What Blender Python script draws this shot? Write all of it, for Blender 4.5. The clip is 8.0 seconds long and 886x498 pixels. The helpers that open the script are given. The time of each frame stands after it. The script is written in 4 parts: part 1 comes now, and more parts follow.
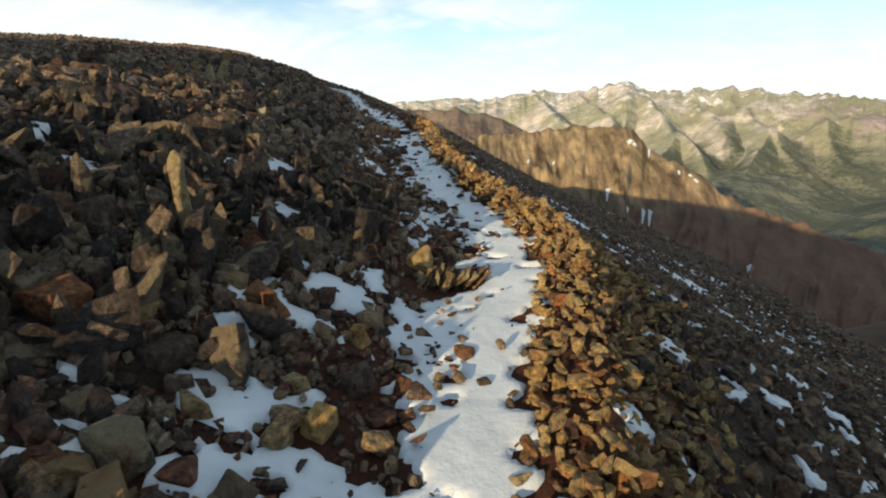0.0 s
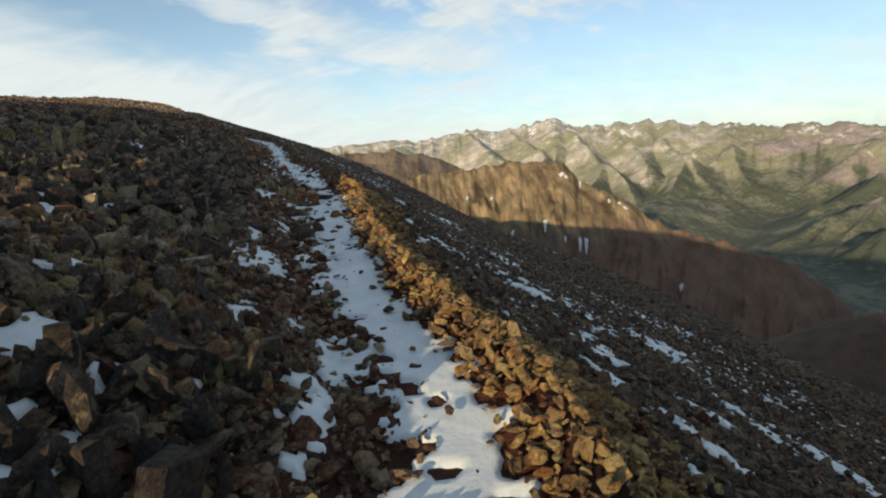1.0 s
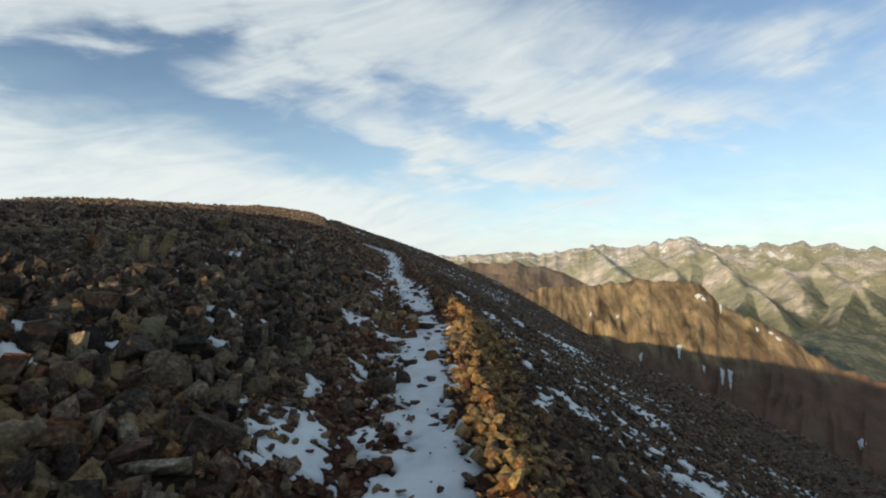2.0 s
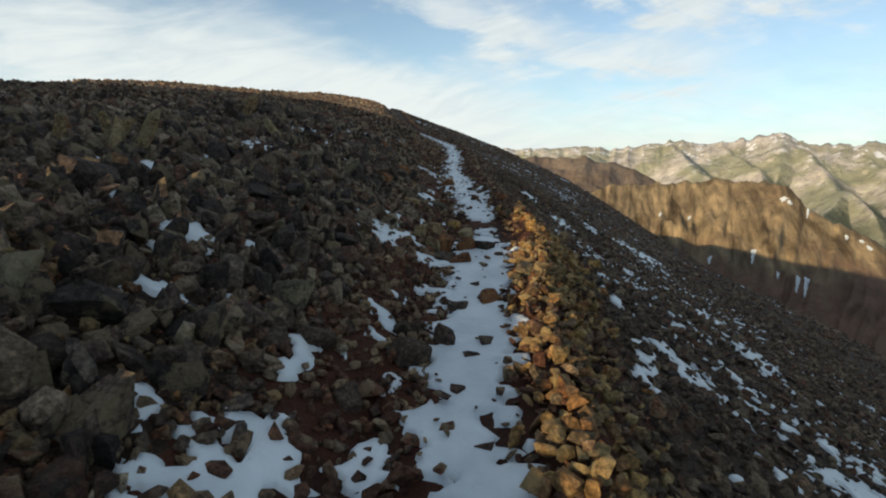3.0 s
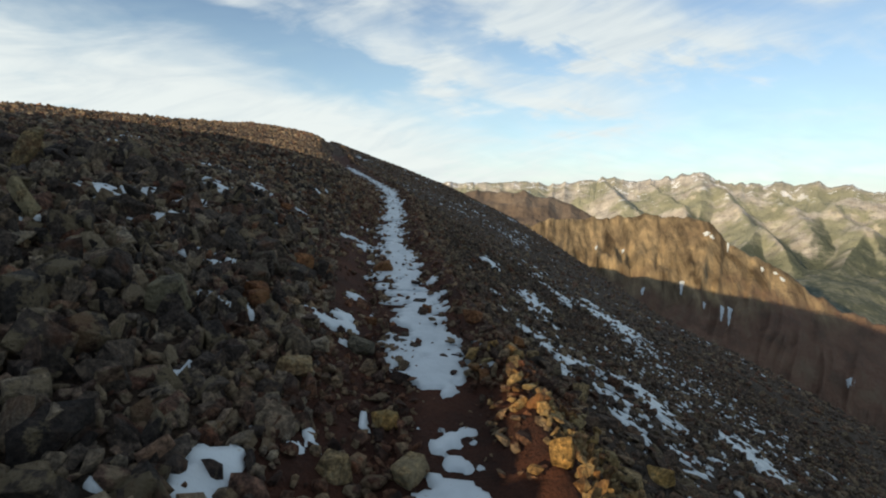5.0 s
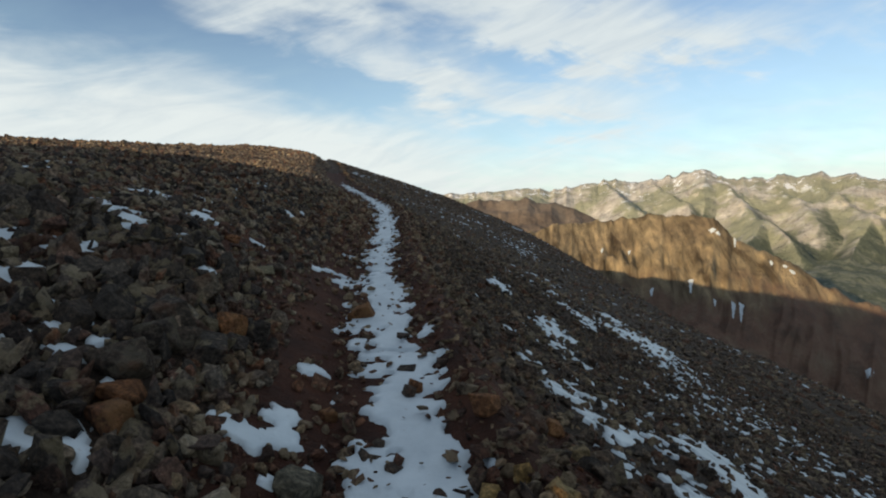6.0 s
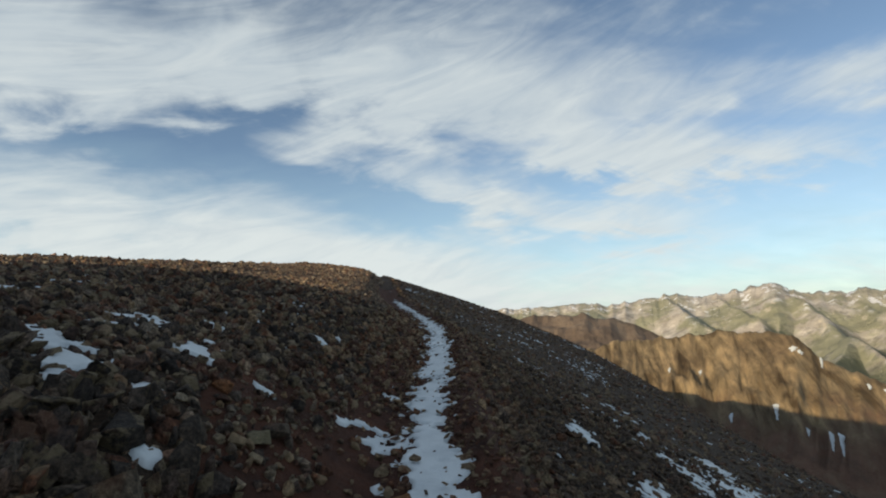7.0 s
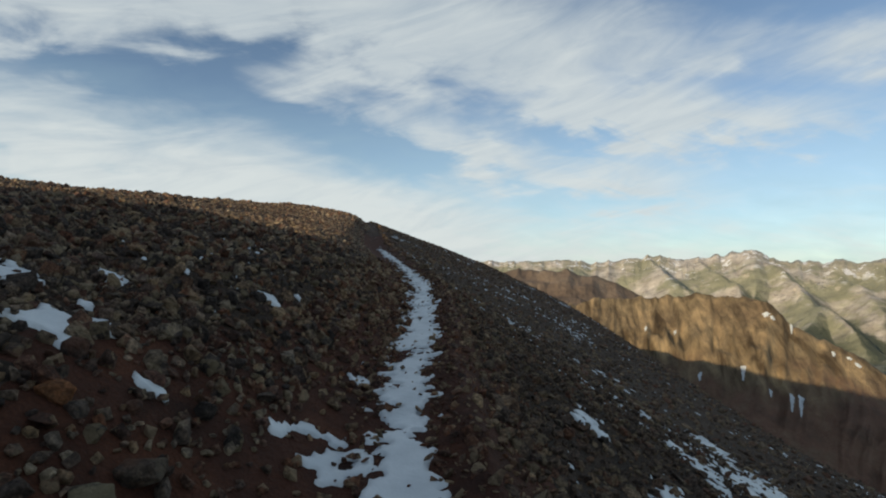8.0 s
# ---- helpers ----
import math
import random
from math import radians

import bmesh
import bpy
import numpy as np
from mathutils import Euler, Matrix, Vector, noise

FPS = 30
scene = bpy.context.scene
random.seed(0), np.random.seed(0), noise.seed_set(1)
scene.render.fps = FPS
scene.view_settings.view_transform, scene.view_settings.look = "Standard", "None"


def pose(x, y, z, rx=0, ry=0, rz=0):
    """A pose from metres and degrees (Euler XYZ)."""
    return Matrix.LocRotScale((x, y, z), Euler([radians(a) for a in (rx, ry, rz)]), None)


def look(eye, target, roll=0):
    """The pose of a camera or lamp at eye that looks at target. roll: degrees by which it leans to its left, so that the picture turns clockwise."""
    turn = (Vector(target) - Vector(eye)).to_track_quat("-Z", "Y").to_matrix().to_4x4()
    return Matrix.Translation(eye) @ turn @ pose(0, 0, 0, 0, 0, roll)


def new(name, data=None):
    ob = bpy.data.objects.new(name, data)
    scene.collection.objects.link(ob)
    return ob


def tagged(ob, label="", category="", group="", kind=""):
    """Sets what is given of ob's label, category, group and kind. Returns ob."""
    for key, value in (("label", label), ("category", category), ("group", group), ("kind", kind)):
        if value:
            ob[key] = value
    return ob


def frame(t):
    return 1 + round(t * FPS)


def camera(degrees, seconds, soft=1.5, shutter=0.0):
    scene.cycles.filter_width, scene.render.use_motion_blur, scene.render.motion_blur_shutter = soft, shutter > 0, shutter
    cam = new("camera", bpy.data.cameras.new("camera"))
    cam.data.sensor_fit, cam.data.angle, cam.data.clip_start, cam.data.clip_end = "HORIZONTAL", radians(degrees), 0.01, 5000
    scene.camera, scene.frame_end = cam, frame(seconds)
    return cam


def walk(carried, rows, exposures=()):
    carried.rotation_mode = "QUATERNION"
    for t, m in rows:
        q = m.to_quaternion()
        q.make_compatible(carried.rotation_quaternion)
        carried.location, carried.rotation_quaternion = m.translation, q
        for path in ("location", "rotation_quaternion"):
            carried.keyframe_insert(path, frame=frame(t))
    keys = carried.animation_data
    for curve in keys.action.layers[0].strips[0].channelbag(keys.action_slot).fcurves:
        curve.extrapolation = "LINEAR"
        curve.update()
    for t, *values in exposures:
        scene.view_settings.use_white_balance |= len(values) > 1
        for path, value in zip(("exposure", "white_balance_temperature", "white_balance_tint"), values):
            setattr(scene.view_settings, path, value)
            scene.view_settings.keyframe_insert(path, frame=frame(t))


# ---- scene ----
cam = camera(83.5, 8.0, soft=2.0)
PATH = [
    (0, (0.001, 0.000, 1.651), (-0.007, 1.916, 1.078), -0.99),
    (0.5, (0.081, 0.823, 1.795), (0.393, 2.773, 1.479), -2.16),
    (1, (0.198, 1.667, 1.861), (0.418, 3.608, 1.431), -3.29),
    (1.5, (0.270, 2.470, 1.987), (0.485, 4.442, 1.731), -1.77),
    (2, (0.290, 3.298, 2.005), (0.052, 5.284, 2.029), -0.68),
    (2.2, (0.249, 3.625, 1.987), (-0.053, 5.590, 1.773), 1.68),
    (3.3, (-0.021, 5.369, 2.113), (-0.522, 7.263, 1.711), -0.16),
    (3.5, (-0.104, 5.686, 2.210), (-0.594, 7.585, 1.817), 0.26),
    (4, (-0.243, 6.502, 2.315), (-0.571, 8.459, 2.069), -2.14),
    (4.5, (-0.484, 7.312, 2.356), (-0.883, 9.251, 2.073), 1.64),
    (4.7, (-0.533, 7.634, 2.434), (-0.779, 9.601, 2.168), 1.73),
    (5.8, (-0.693, 9.323, 2.468), (-1.024, 11.274, 2.180), 0.43),
    (6, (-0.699, 9.623, 2.469), (-0.980, 11.591, 2.245), -1.74),
    (6.5, (-0.829, 10.374, 2.558), (-1.416, 12.277, 2.375), -0.67),
    (7, (-1.055, 11.075, 2.562), (-1.530, 13.002, 2.806), -1.83),
    (7.5, (-1.209, 11.764, 2.575), (-1.656, 13.700, 2.801), -3.42),
    (8, (-1.430, 12.477, 2.667), (-1.863, 14.429, 2.708), 1.30),
]
walk(cam, [(t, look(eye, target, roll)) for t, eye, target, roll in PATH], [(0.0, 1.08, 6950, 6), (1.0, 0.77, 6850, 6), (4.5, 0.81, 6850, 6), (6.5, 0.68, 6800, 6), (8.0, 0.50, 6750, 6)])

# ---- world, sun, exposure ----
SUN_HEADING, SUN_HEIGHT = 36.0, 12.0  # degrees: the light travels towards this heading (right of +y); height over the horizon

world = bpy.data.worlds.new("evening_sky")
scene.world = world
world.use_nodes = True
W = world.node_tree
W.nodes.clear()


def wnode(kind, **values):
    n = W.nodes.new(kind)
    for key, value in values.items():
        n.inputs[int(key[1:])].default_value = value
    return n


def wmath(op, a, b=None, c=None):
    n = W.nodes.new("ShaderNodeMath")
    n.operation = op
    for i, v in enumerate((a, b, c)):
        if v is None:
            continue
        if isinstance(v, (int, float)):
            n.inputs[i].default_value = v
        else:
            W.links.new(v, n.inputs[i])
    return n.outputs[0]


def build_sky():
    sky = W.nodes.new("ShaderNodeTexSky")
    sky.sky_type = "NISHITA"
    sky.sun_disc = False
    sky.sun_elevation = radians(SUN_HEIGHT)
    sky.sun_rotation = radians(180 + SUN_HEADING)
    sky.altitude = 3800
    sky.air_density, sky.dust_density, sky.ozone_density = 1.0, 0.8, 0.6
    coord = W.nodes.new("ShaderNodeTexCoord")
    split = W.nodes.new("ShaderNodeSeparateXYZ")
    W.links.new(coord.outputs["Generated"], split.inputs[0])
    x, y, z = split.outputs
    az = wmath("DEGREES", wmath("ARCTAN2", x, y))
    el = wmath("DEGREES", wmath("ARCSINE", z))
    # drawn-out cirrus: noise on a high flat layer, pulled along one direction
    depth = wmath("ADD", wmath("MAXIMUM", z, 0.0), 0.30)
    u, v = wmath("DIVIDE", x, depth), wmath("DIVIDE", y, depth)
    layer = W.nodes.new("ShaderNodeCombineXYZ")
    W.links.new(wmath("MULTIPLY", wmath("ADD", u, wmath("MULTIPLY", v, 0.35)), 0.72), layer.inputs[0])
    W.links.new(wmath("MULTIPLY", wmath("SUBTRACT", v, wmath("MULTIPLY", u, 0.35)), 1.0), layer.inputs[1])
    big = wnode("ShaderNodeTexNoise", _2=2.6, _3=6.0, _4=0.52, _8=0.6)
    fine = wnode("ShaderNodeTexNoise", _2=6.0, _3=7.0, _4=0.54, _8=0.4)
    W.links.new(layer.outputs[0], big.inputs[0])
    W.links.new(layer.outputs[0], fine.inputs[0])

    # fibres drawn out along a slant
    strand = W.nodes.new("ShaderNodeCombineXYZ")
    W.links.new(wmath("ADD", wmath("MULTIPLY", az, 0.030), wmath("MULTIPLY", el, 0.012)), strand.inputs[0])
    W.links.new(wmath("SUBTRACT", wmath("MULTIPLY", el, 0.16), wmath("MULTIPLY", az, 0.046)), strand.inputs[1])
    fibre = wnode("ShaderNodeTexNoise", _2=1.5, _3=8.0, _4=0.60, _8=2.2)
    W.links.new(strand.outputs[0], fibre.inputs[0])

    def puff(a, e, wa, we, lean, gain):
        """A soft bank of cloud round a heading and height, leaning by lean degrees."""
        c, s = math.cos(radians(lean)), math.sin(radians(lean))
        da, de = wmath("SUBTRACT", az, a), wmath("SUBTRACT", el, e)
        p = wmath("DIVIDE", wmath("ADD", wmath("MULTIPLY", da, c), wmath("MULTIPLY", de, s)), wa)
        q = wmath("DIVIDE", wmath("SUBTRACT", wmath("MULTIPLY", de, c), wmath("MULTIPLY", da, s)), we)
        r = wmath("ADD", wmath("MULTIPLY", p, p), wmath("MULTIPLY", q, q))
        return wmath("MULTIPLY", wmath("POWER", 2.718, wmath("MULTIPLY", r, -1.0)), gain)

    az = wmath("ADD", az, wmath("MULTIPLY", wmath("SUBTRACT", big.outputs[0], 0.5), 18.0))
    el = wmath("ADD", el, wmath("MULTIPLY", wmath("SUBTRACT", fine.outputs[0], 0.5), 9.0))
    cover = 0.0
    banks = [(-30, 5.0, 34, 4.6, -9.5, 1.15), (-19, 24.5, 25, 5.2, -4, 1.05), (-52, 23, 12, 4.5, 0, 0.65), (0, 19.2, 9, 3.2, -30, 0.55), (13, 14.6, 13, 2.2, -6, 1.0), (-9, 12.6, 6, 1.9, -8, 0.85), (6, 8.6, 10, 2.1, -6, 0.75)]
    # the overhead and rear banks are out of view, added to whiten the ambient
    banks += [(15, 19.2, 7, 1.3, 25, 0.40), (29, 19.5, 4, 2, 20, 0.55), (0, 46, 90, 9, 0, 0.30), (0, 75, 500, 24, 0, 0.42), (180, 20, 80, 20, 0, 0.3)]
    gaps = [(-34, 20.4, 5.5, 2.6, 18, -0.85), (-48, 16.6, 9, 1.8, 3, -0.6), (-24, 13.0, 14, 1.8, -17, -0.5), (0, 13.2, 6, 1.2, -10, -0.4), (27, 8.5, 16, 3.8, 0, -0.5), (26, 25, 16, 5, 0, -0.5), (-48, 30, 9, 2, 0, -0.3)]
    for bank in banks + gaps:
        b = puff(*bank)
        cover = b if cover == 0.0 else wmath("ADD", cover, b)
    mask = wmath("ADD", cover, wmath("ADD", wmath("MULTIPLY", wmath("SUBTRACT", big.outputs[0], 0.47), 1.9), wmath("ADD", wmath("MULTIPLY", wmath("SUBTRACT", fine.outputs[0], 0.5), 1.2), wmath("MULTIPLY", wmath("SUBTRACT", fibre.outputs[0], 0.50), 0.55))))
    ramp = W.nodes.new("ShaderNodeMapRange")
    ramp.interpolation_type = "SMOOTHSTEP"
    ramp.inputs["From Min"].default_value, ramp.inputs["From Max"].default_value = -0.30, 0.90
    W.links.new(mask, ramp.inputs["Value"])
    tint = W.nodes.new("ShaderNodeMix")
    tint.data_type = "RGBA"
    tint.inputs["A"].default_value = (CLOUD * 0.56, CLOUD * 0.66, CLOUD * 0.78, 1)
    tint.inputs["B"].default_value = (CLOUD * 0.90, CLOUD * 0.96, CLOUD * 1.0, 1)
    low = W.nodes.new("ShaderNodeMapRange")
    low.inputs["From Min"].default_value, low.inputs["From Max"].default_value = 28.0, 5.0
    W.links.new(el, low.inputs["Value"])
    lit = W.nodes.new("ShaderNodeMapRange")
    lit.inputs["From Min"].default_value, lit.inputs["From Max"].default_value = 0.25, 0.70
    W.links.new(fibre.outputs[0], lit.inputs["Value"])
    W.links.new(wmath("MINIMUM", wmath("ADD", wmath("MULTIPLY", low.outputs[0], 0.6), wmath("MULTIPLY", lit.outputs[0], 0.6)), 1.0), tint.inputs["Factor"])
    mix = W.nodes.new("ShaderNodeMix")
    mix.data_type = "RGBA"
    W.links.new(wmath("MULTIPLY", ramp.outputs[0], 0.92), mix.inputs["Factor"])
    haze = W.nodes.new("ShaderNodeMix")
    haze.data_type = "RGBA"
    haze.inputs["B"].default_value = (CLOUD * 0.49, CLOUD * 0.69, CLOUD * 0.80, 1)
    thick = W.nodes.new("ShaderNodeMapRange")
    thick.inputs["From Min"].default_value, thick.inputs["From Max"].default_value = 18.0, -1.0
    thick.inputs["To Min"].default_value, thick.inputs["To Max"].default_value = 0.0, 0.78
    W.links.new(el, thick.inputs["Value"])
    W.links.new(thick.outputs[0], haze.inputs["Factor"])
    W.links.new(sky.outputs[0], haze.inputs["A"])
    W.links.new(haze.outputs["Result"], mix.inputs["A"])
    W.links.new(tint.outputs["Result"], mix.inputs["B"])
    back = W.nodes.new("ShaderNodeBackground")
    back.inputs["Strength"].default_value = SKY
    W.links.new(mix.outputs["Result"], back.inputs["Color"])
    done = W.nodes.new("ShaderNodeOutputWorld")
    W.links.new(back.outputs[0], done.inputs[0])


SKY, CLOUD = 0.105, 5.2
build_sky()

sun = new("sun", bpy.data.lights.new("sun", "SUN"))
sun.data.energy, sun.data.angle, sun.data.color = 3.4, radians(0.6), (1.0, 0.76, 0.48)
sun.matrix_world = look((0, 0, 0), (math.sin(radians(SUN_HEADING)) * math.cos(radians(SUN_HEIGHT)), math.cos(radians(SUN_HEADING)) * math.cos(radians(SUN_HEIGHT)), -math.sin(radians(SUN_HEIGHT))))
sun.location = (0, -30, 60)

# ---- materials ----


class Mat:
    """A small builder for node materials."""

    def __init__(self, name, rough=0.9):
        self.m = bpy.data.materials.new(name)
        self.m.use_nodes = True
        self.t = self.m.node_tree
        self.b = self.t.nodes["Principled BSDF"]
        self.b.inputs["Roughness"].default_value = rough
        self.b.inputs["Specular IOR Level"].default_value = 0.25
        self.geo = self.t.nodes.new("ShaderNodeNewGeometry")
        self.pos = self.geo.outputs["Position"]

    def put(self, v, socket):
        if isinstance(v, (int, float)):
            socket.default_value = v
        elif isinstance(v, tuple):
            socket.default_value = (*v, 1) if len(v) == 3 and socket.type == "RGBA" else v
        else:
            self.t.links.new(v, socket)

    def math(self, op, a, b=0.0):
        n = self.t.nodes.new("ShaderNodeMath")
        n.operation = op
        self.put(a, n.inputs[0])
        self.put(b, n.inputs[1])
        return n.outputs[0]

    def noise(self, scale, detail=4.0, rough=0.55, stretch=(1, 1, 1), warp=0.0, at=None):
        mp = self.t.nodes.new("ShaderNodeMapping")
        mp.inputs["Scale"].default_value = stretch
        self.t.links.new(at or self.pos, mp.inputs[0])
        n = self.t.nodes.new("ShaderNodeTexNoise")
        n.inputs["Scale"].default_value, n.inputs["Detail"].default_value = scale, detail
        n.inputs["Roughness"].default_value, n.inputs["Distortion"].default_value = rough, warp
        self.t.links.new(mp.outputs[0], n.inputs[0])
        return n.outputs[0]

    def step(self, v, lo, hi, to_lo=0.0, to_hi=1.0):
        n = self.t.nodes.new("ShaderNodeMapRange")
        n.interpolation_type = "SMOOTHSTEP"
        self.put(v, n.inputs["Value"])
        for key, val in (("From Min", lo), ("From Max", hi), ("To Min", to_lo), ("To Max", to_hi)):
            n.inputs[key].default_value = val
        return n.outputs[0]

    def ramp(self, v, stops):
        n = self.t.nodes.new("ShaderNodeValToRGB")
        while len(n.color_ramp.elements) < len(stops):
            n.color_ramp.elements.new(0.5)
        for e, (at, col) in zip(n.color_ramp.elements, stops):
            e.position, e.color = at, (*col, 1)
        self.put(v, n.inputs[0])
        return n.outputs[0]

    def mix(self, f, a, b, blend="MIX"):
        n = self.t.nodes.new("ShaderNodeMix")
        n.data_type, n.blend_type = "RGBA", blend
        self.put(f, n.inputs["Factor"])
        self.put(a, n.inputs["A"])
        self.put(b, n.inputs["B"])
        return n.outputs["Result"]

    def chance(self):
        """A random number for each object and for each joined piece."""
        info = self.t.nodes.new("ShaderNodeObjectInfo")
        return self.math("FRACT", self.math("ADD", info.outputs["Random"], self.geo.outputs["Random Per Island"]))

    def sep(self, v):
        n = self.t.nodes.new("ShaderNodeSeparateXYZ")
        self.t.links.new(v, n.inputs[0])
        return n.outputs

    def colour(self, c):
        self.put(c, self.b.inputs["Base Color"])
        return self

    def bump(self, h, strength, distance):
        n = self.t.nodes.new("ShaderNodeBump")
        n.inputs["Strength"].default_value, n.inputs["Distance"].default_value = strength, distance
        self.put(h, n.inputs["Height"])
        self.t.links.new(n.outputs[0], self.b.inputs["Normal"])
        return self


def stone_material(name, stops, crust=(0.33, 0.27, 0.15), crust_share=0.25):
    m = Mat(name)
    r = m.chance()
    base = m.ramp(r, stops)
    grain = m.noise(38, 6, 0.6)
    base = m.mix(0.88, base, m.ramp(grain, [(0.28, (0.16, 0.15, 0.14)), (0.5, (0.85, 0.82, 0.78)), (0.70, (1.9, 1.78, 1.6))]), "MULTIPLY")
    base = m.mix(0.7, base, m.ramp(m.noise(13, 5, 0.65), [(0.32, (0.40, 0.38, 0.37)), (0.5, (1.0, 0.98, 0.95)), (0.68, (1.55, 1.46, 1.32))]), "MULTIPLY")
    pits = m.step(m.noise(85, 3, 0.6), 0.60, 0.68)
    base = m.mix(m.math("MULTIPLY", pits, 0.55), base, (0.035, 0.026, 0.02))
    blotch = m.noise(7, 5, 0.65)
    spots = m.step(m.math("ADD", blotch, m.math("MULTIPLY", m.math("FRACT", m.math("MULTIPLY", r, 7.31)), 0.22)), 0.72 - crust_share * 0.4, 0.80 - crust_share * 0.4)
    base = m.mix(m.math("MULTIPLY", spots, 0.55), base, crust)
    rust = m.step(m.noise(3.1, 4, 0.6), 0.56, 0.68)
    base = m.mix(m.math("MULTIPLY", rust, 0.45), base, (0.17, 0.065, 0.03))
    m.colour(base)
    m.bump(m.math("ADD", m.noise(11, 8, 0.72), m.math("MULTIPLY", grain, 0.5)), 1.0, 0.10)
    return m.m


TALUS = stone_material("talus_stone", [(0.0, (0.052, 0.042, 0.041)), (0.15, (0.142, 0.100, 0.086)), (0.28, (0.081, 0.065, 0.061)), (0.46, (0.217, 0.171, 0.137)),
                                       (0.60, (0.163, 0.087, 0.068)), (0.72, (0.293, 0.247, 0.196)), (0.86, (0.109, 0.090, 0.084)), (0.94, (0.434, 0.378, 0.303)), (1.0, (0.261, 0.126, 0.084))], (0.38, 0.30, 0.19), 0.22)
BERM = stone_material("ochre_stone", [(0.0, (0.17, 0.11, 0.065)), (0.16, (0.40, 0.265, 0.11)), (0.32, (0.26, 0.135, 0.060)), (0.46, (0.46, 0.33, 0.145)), (0.58, (0.18, 0.14, 0.095)),
                                      (0.70, (0.33, 0.24, 0.13)), (0.82, (0.30, 0.125, 0.050)), (0.92, (0.50, 0.38, 0.18)), (1.0, (0.13, 0.10, 0.075))], (0.48, 0.37, 0.18), 0.25)
SCREE = stone_material("scree_stone", [(0.0, (0.058, 0.048, 0.043)), (0.25, (0.127, 0.094, 0.075)), (0.5, (0.086, 0.066, 0.057)), (0.7, (0.171, 0.131, 0.098)),
                                       (0.86, (0.141, 0.074, 0.053)), (1.0, (0.263, 0.206, 0.142))], (0.28, 0.22, 0.135), 0.16)
RUST = stone_material("rust_stone", [(0.0, (0.056, 0.037, 0.032)), (0.20, (0.150, 0.070, 0.046)), (0.38, (0.090, 0.062, 0.051)), (0.55, (0.220, 0.102, 0.060)),
                                     (0.70, (0.120, 0.088, 0.068)), (0.84, (0.230, 0.165, 0.112)), (1.0, (0.38, 0.28, 0.18))], (0.38, 0.29, 0.18), 0.22)


WARM = stone_material("warm_stone", [(0.0, (0.050, 0.033, 0.027)), (0.16, (0.190, 0.088, 0.048)), (0.32, (0.090, 0.058, 0.044)), (0.48, (0.290, 0.160, 0.075)),
                                     (0.62, (0.120, 0.088, 0.064)), (0.74, (0.350, 0.245, 0.135)), (0.86, (0.080, 0.055, 0.044)), (1.0, (0.250, 0.100, 0.046))], (0.44, 0.33, 0.17), 0.3)

# darker talus tone: dark stone, with some of the slope's shade put in
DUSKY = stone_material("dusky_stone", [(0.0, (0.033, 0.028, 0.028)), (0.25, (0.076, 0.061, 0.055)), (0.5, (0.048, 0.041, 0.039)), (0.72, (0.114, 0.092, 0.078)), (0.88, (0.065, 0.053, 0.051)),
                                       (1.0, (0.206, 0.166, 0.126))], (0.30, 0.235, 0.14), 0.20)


def dirt_material():
    m = Mat("red_brown_dirt")
    n = m.noise(2.2, 6, 0.6)
    c = m.ramp(n, [(0.3, (0.034, 0.015, 0.010)), (0.5, (0.070, 0.026, 0.015)), (0.7, (0.110, 0.042, 0.022))])
    g = m.noise(60, 5, 0.7)
    c = m.mix(0.8, c, m.ramp(g, [(0.3, (0.4, 0.38, 0.36)), (0.7, (1.3, 1.25, 1.2))]), "MULTIPLY")
    m.colour(c)
    m.bump(m.math("ADD", m.noise(14, 6, 0.65), m.math("MULTIPLY", g, 0.4)), 1.0, 0.05)
    return m.m


def gap_shade_material():
    """Broken ground between the talus stones, darkened in colour for the shade of the gaps."""
    m = Mat("gap_shade_ground")
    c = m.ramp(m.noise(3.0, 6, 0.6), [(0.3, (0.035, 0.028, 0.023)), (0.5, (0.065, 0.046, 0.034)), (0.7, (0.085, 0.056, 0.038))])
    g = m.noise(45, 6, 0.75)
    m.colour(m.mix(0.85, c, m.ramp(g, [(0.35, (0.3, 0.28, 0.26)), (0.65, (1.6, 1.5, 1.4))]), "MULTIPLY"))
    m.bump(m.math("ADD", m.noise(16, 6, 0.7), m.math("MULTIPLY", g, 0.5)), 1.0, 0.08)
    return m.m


def flank_material():
    """The far part of the slope: scree too fine to tell apart, with snow flecks."""
    m = Mat("far_scree")
    n = m.noise(0.10, 6, 0.6)
    c = m.ramp(n, [(0.3, (0.060, 0.043, 0.034)), (0.5, (0.090, 0.061, 0.044)), (0.7, (0.115, 0.076, 0.052))])
    g = m.noise(2.4, 8, 0.75)
    c = m.mix(0.9, c, m.ramp(g, [(0.32, (0.3, 0.28, 0.27)), (0.68, (1.5, 1.4, 1.3))]), "MULTIPLY")
    m.colour(c)
    m.bump(m.noise(1.6, 8, 0.75), 1.0, 0.5)
    return m.m


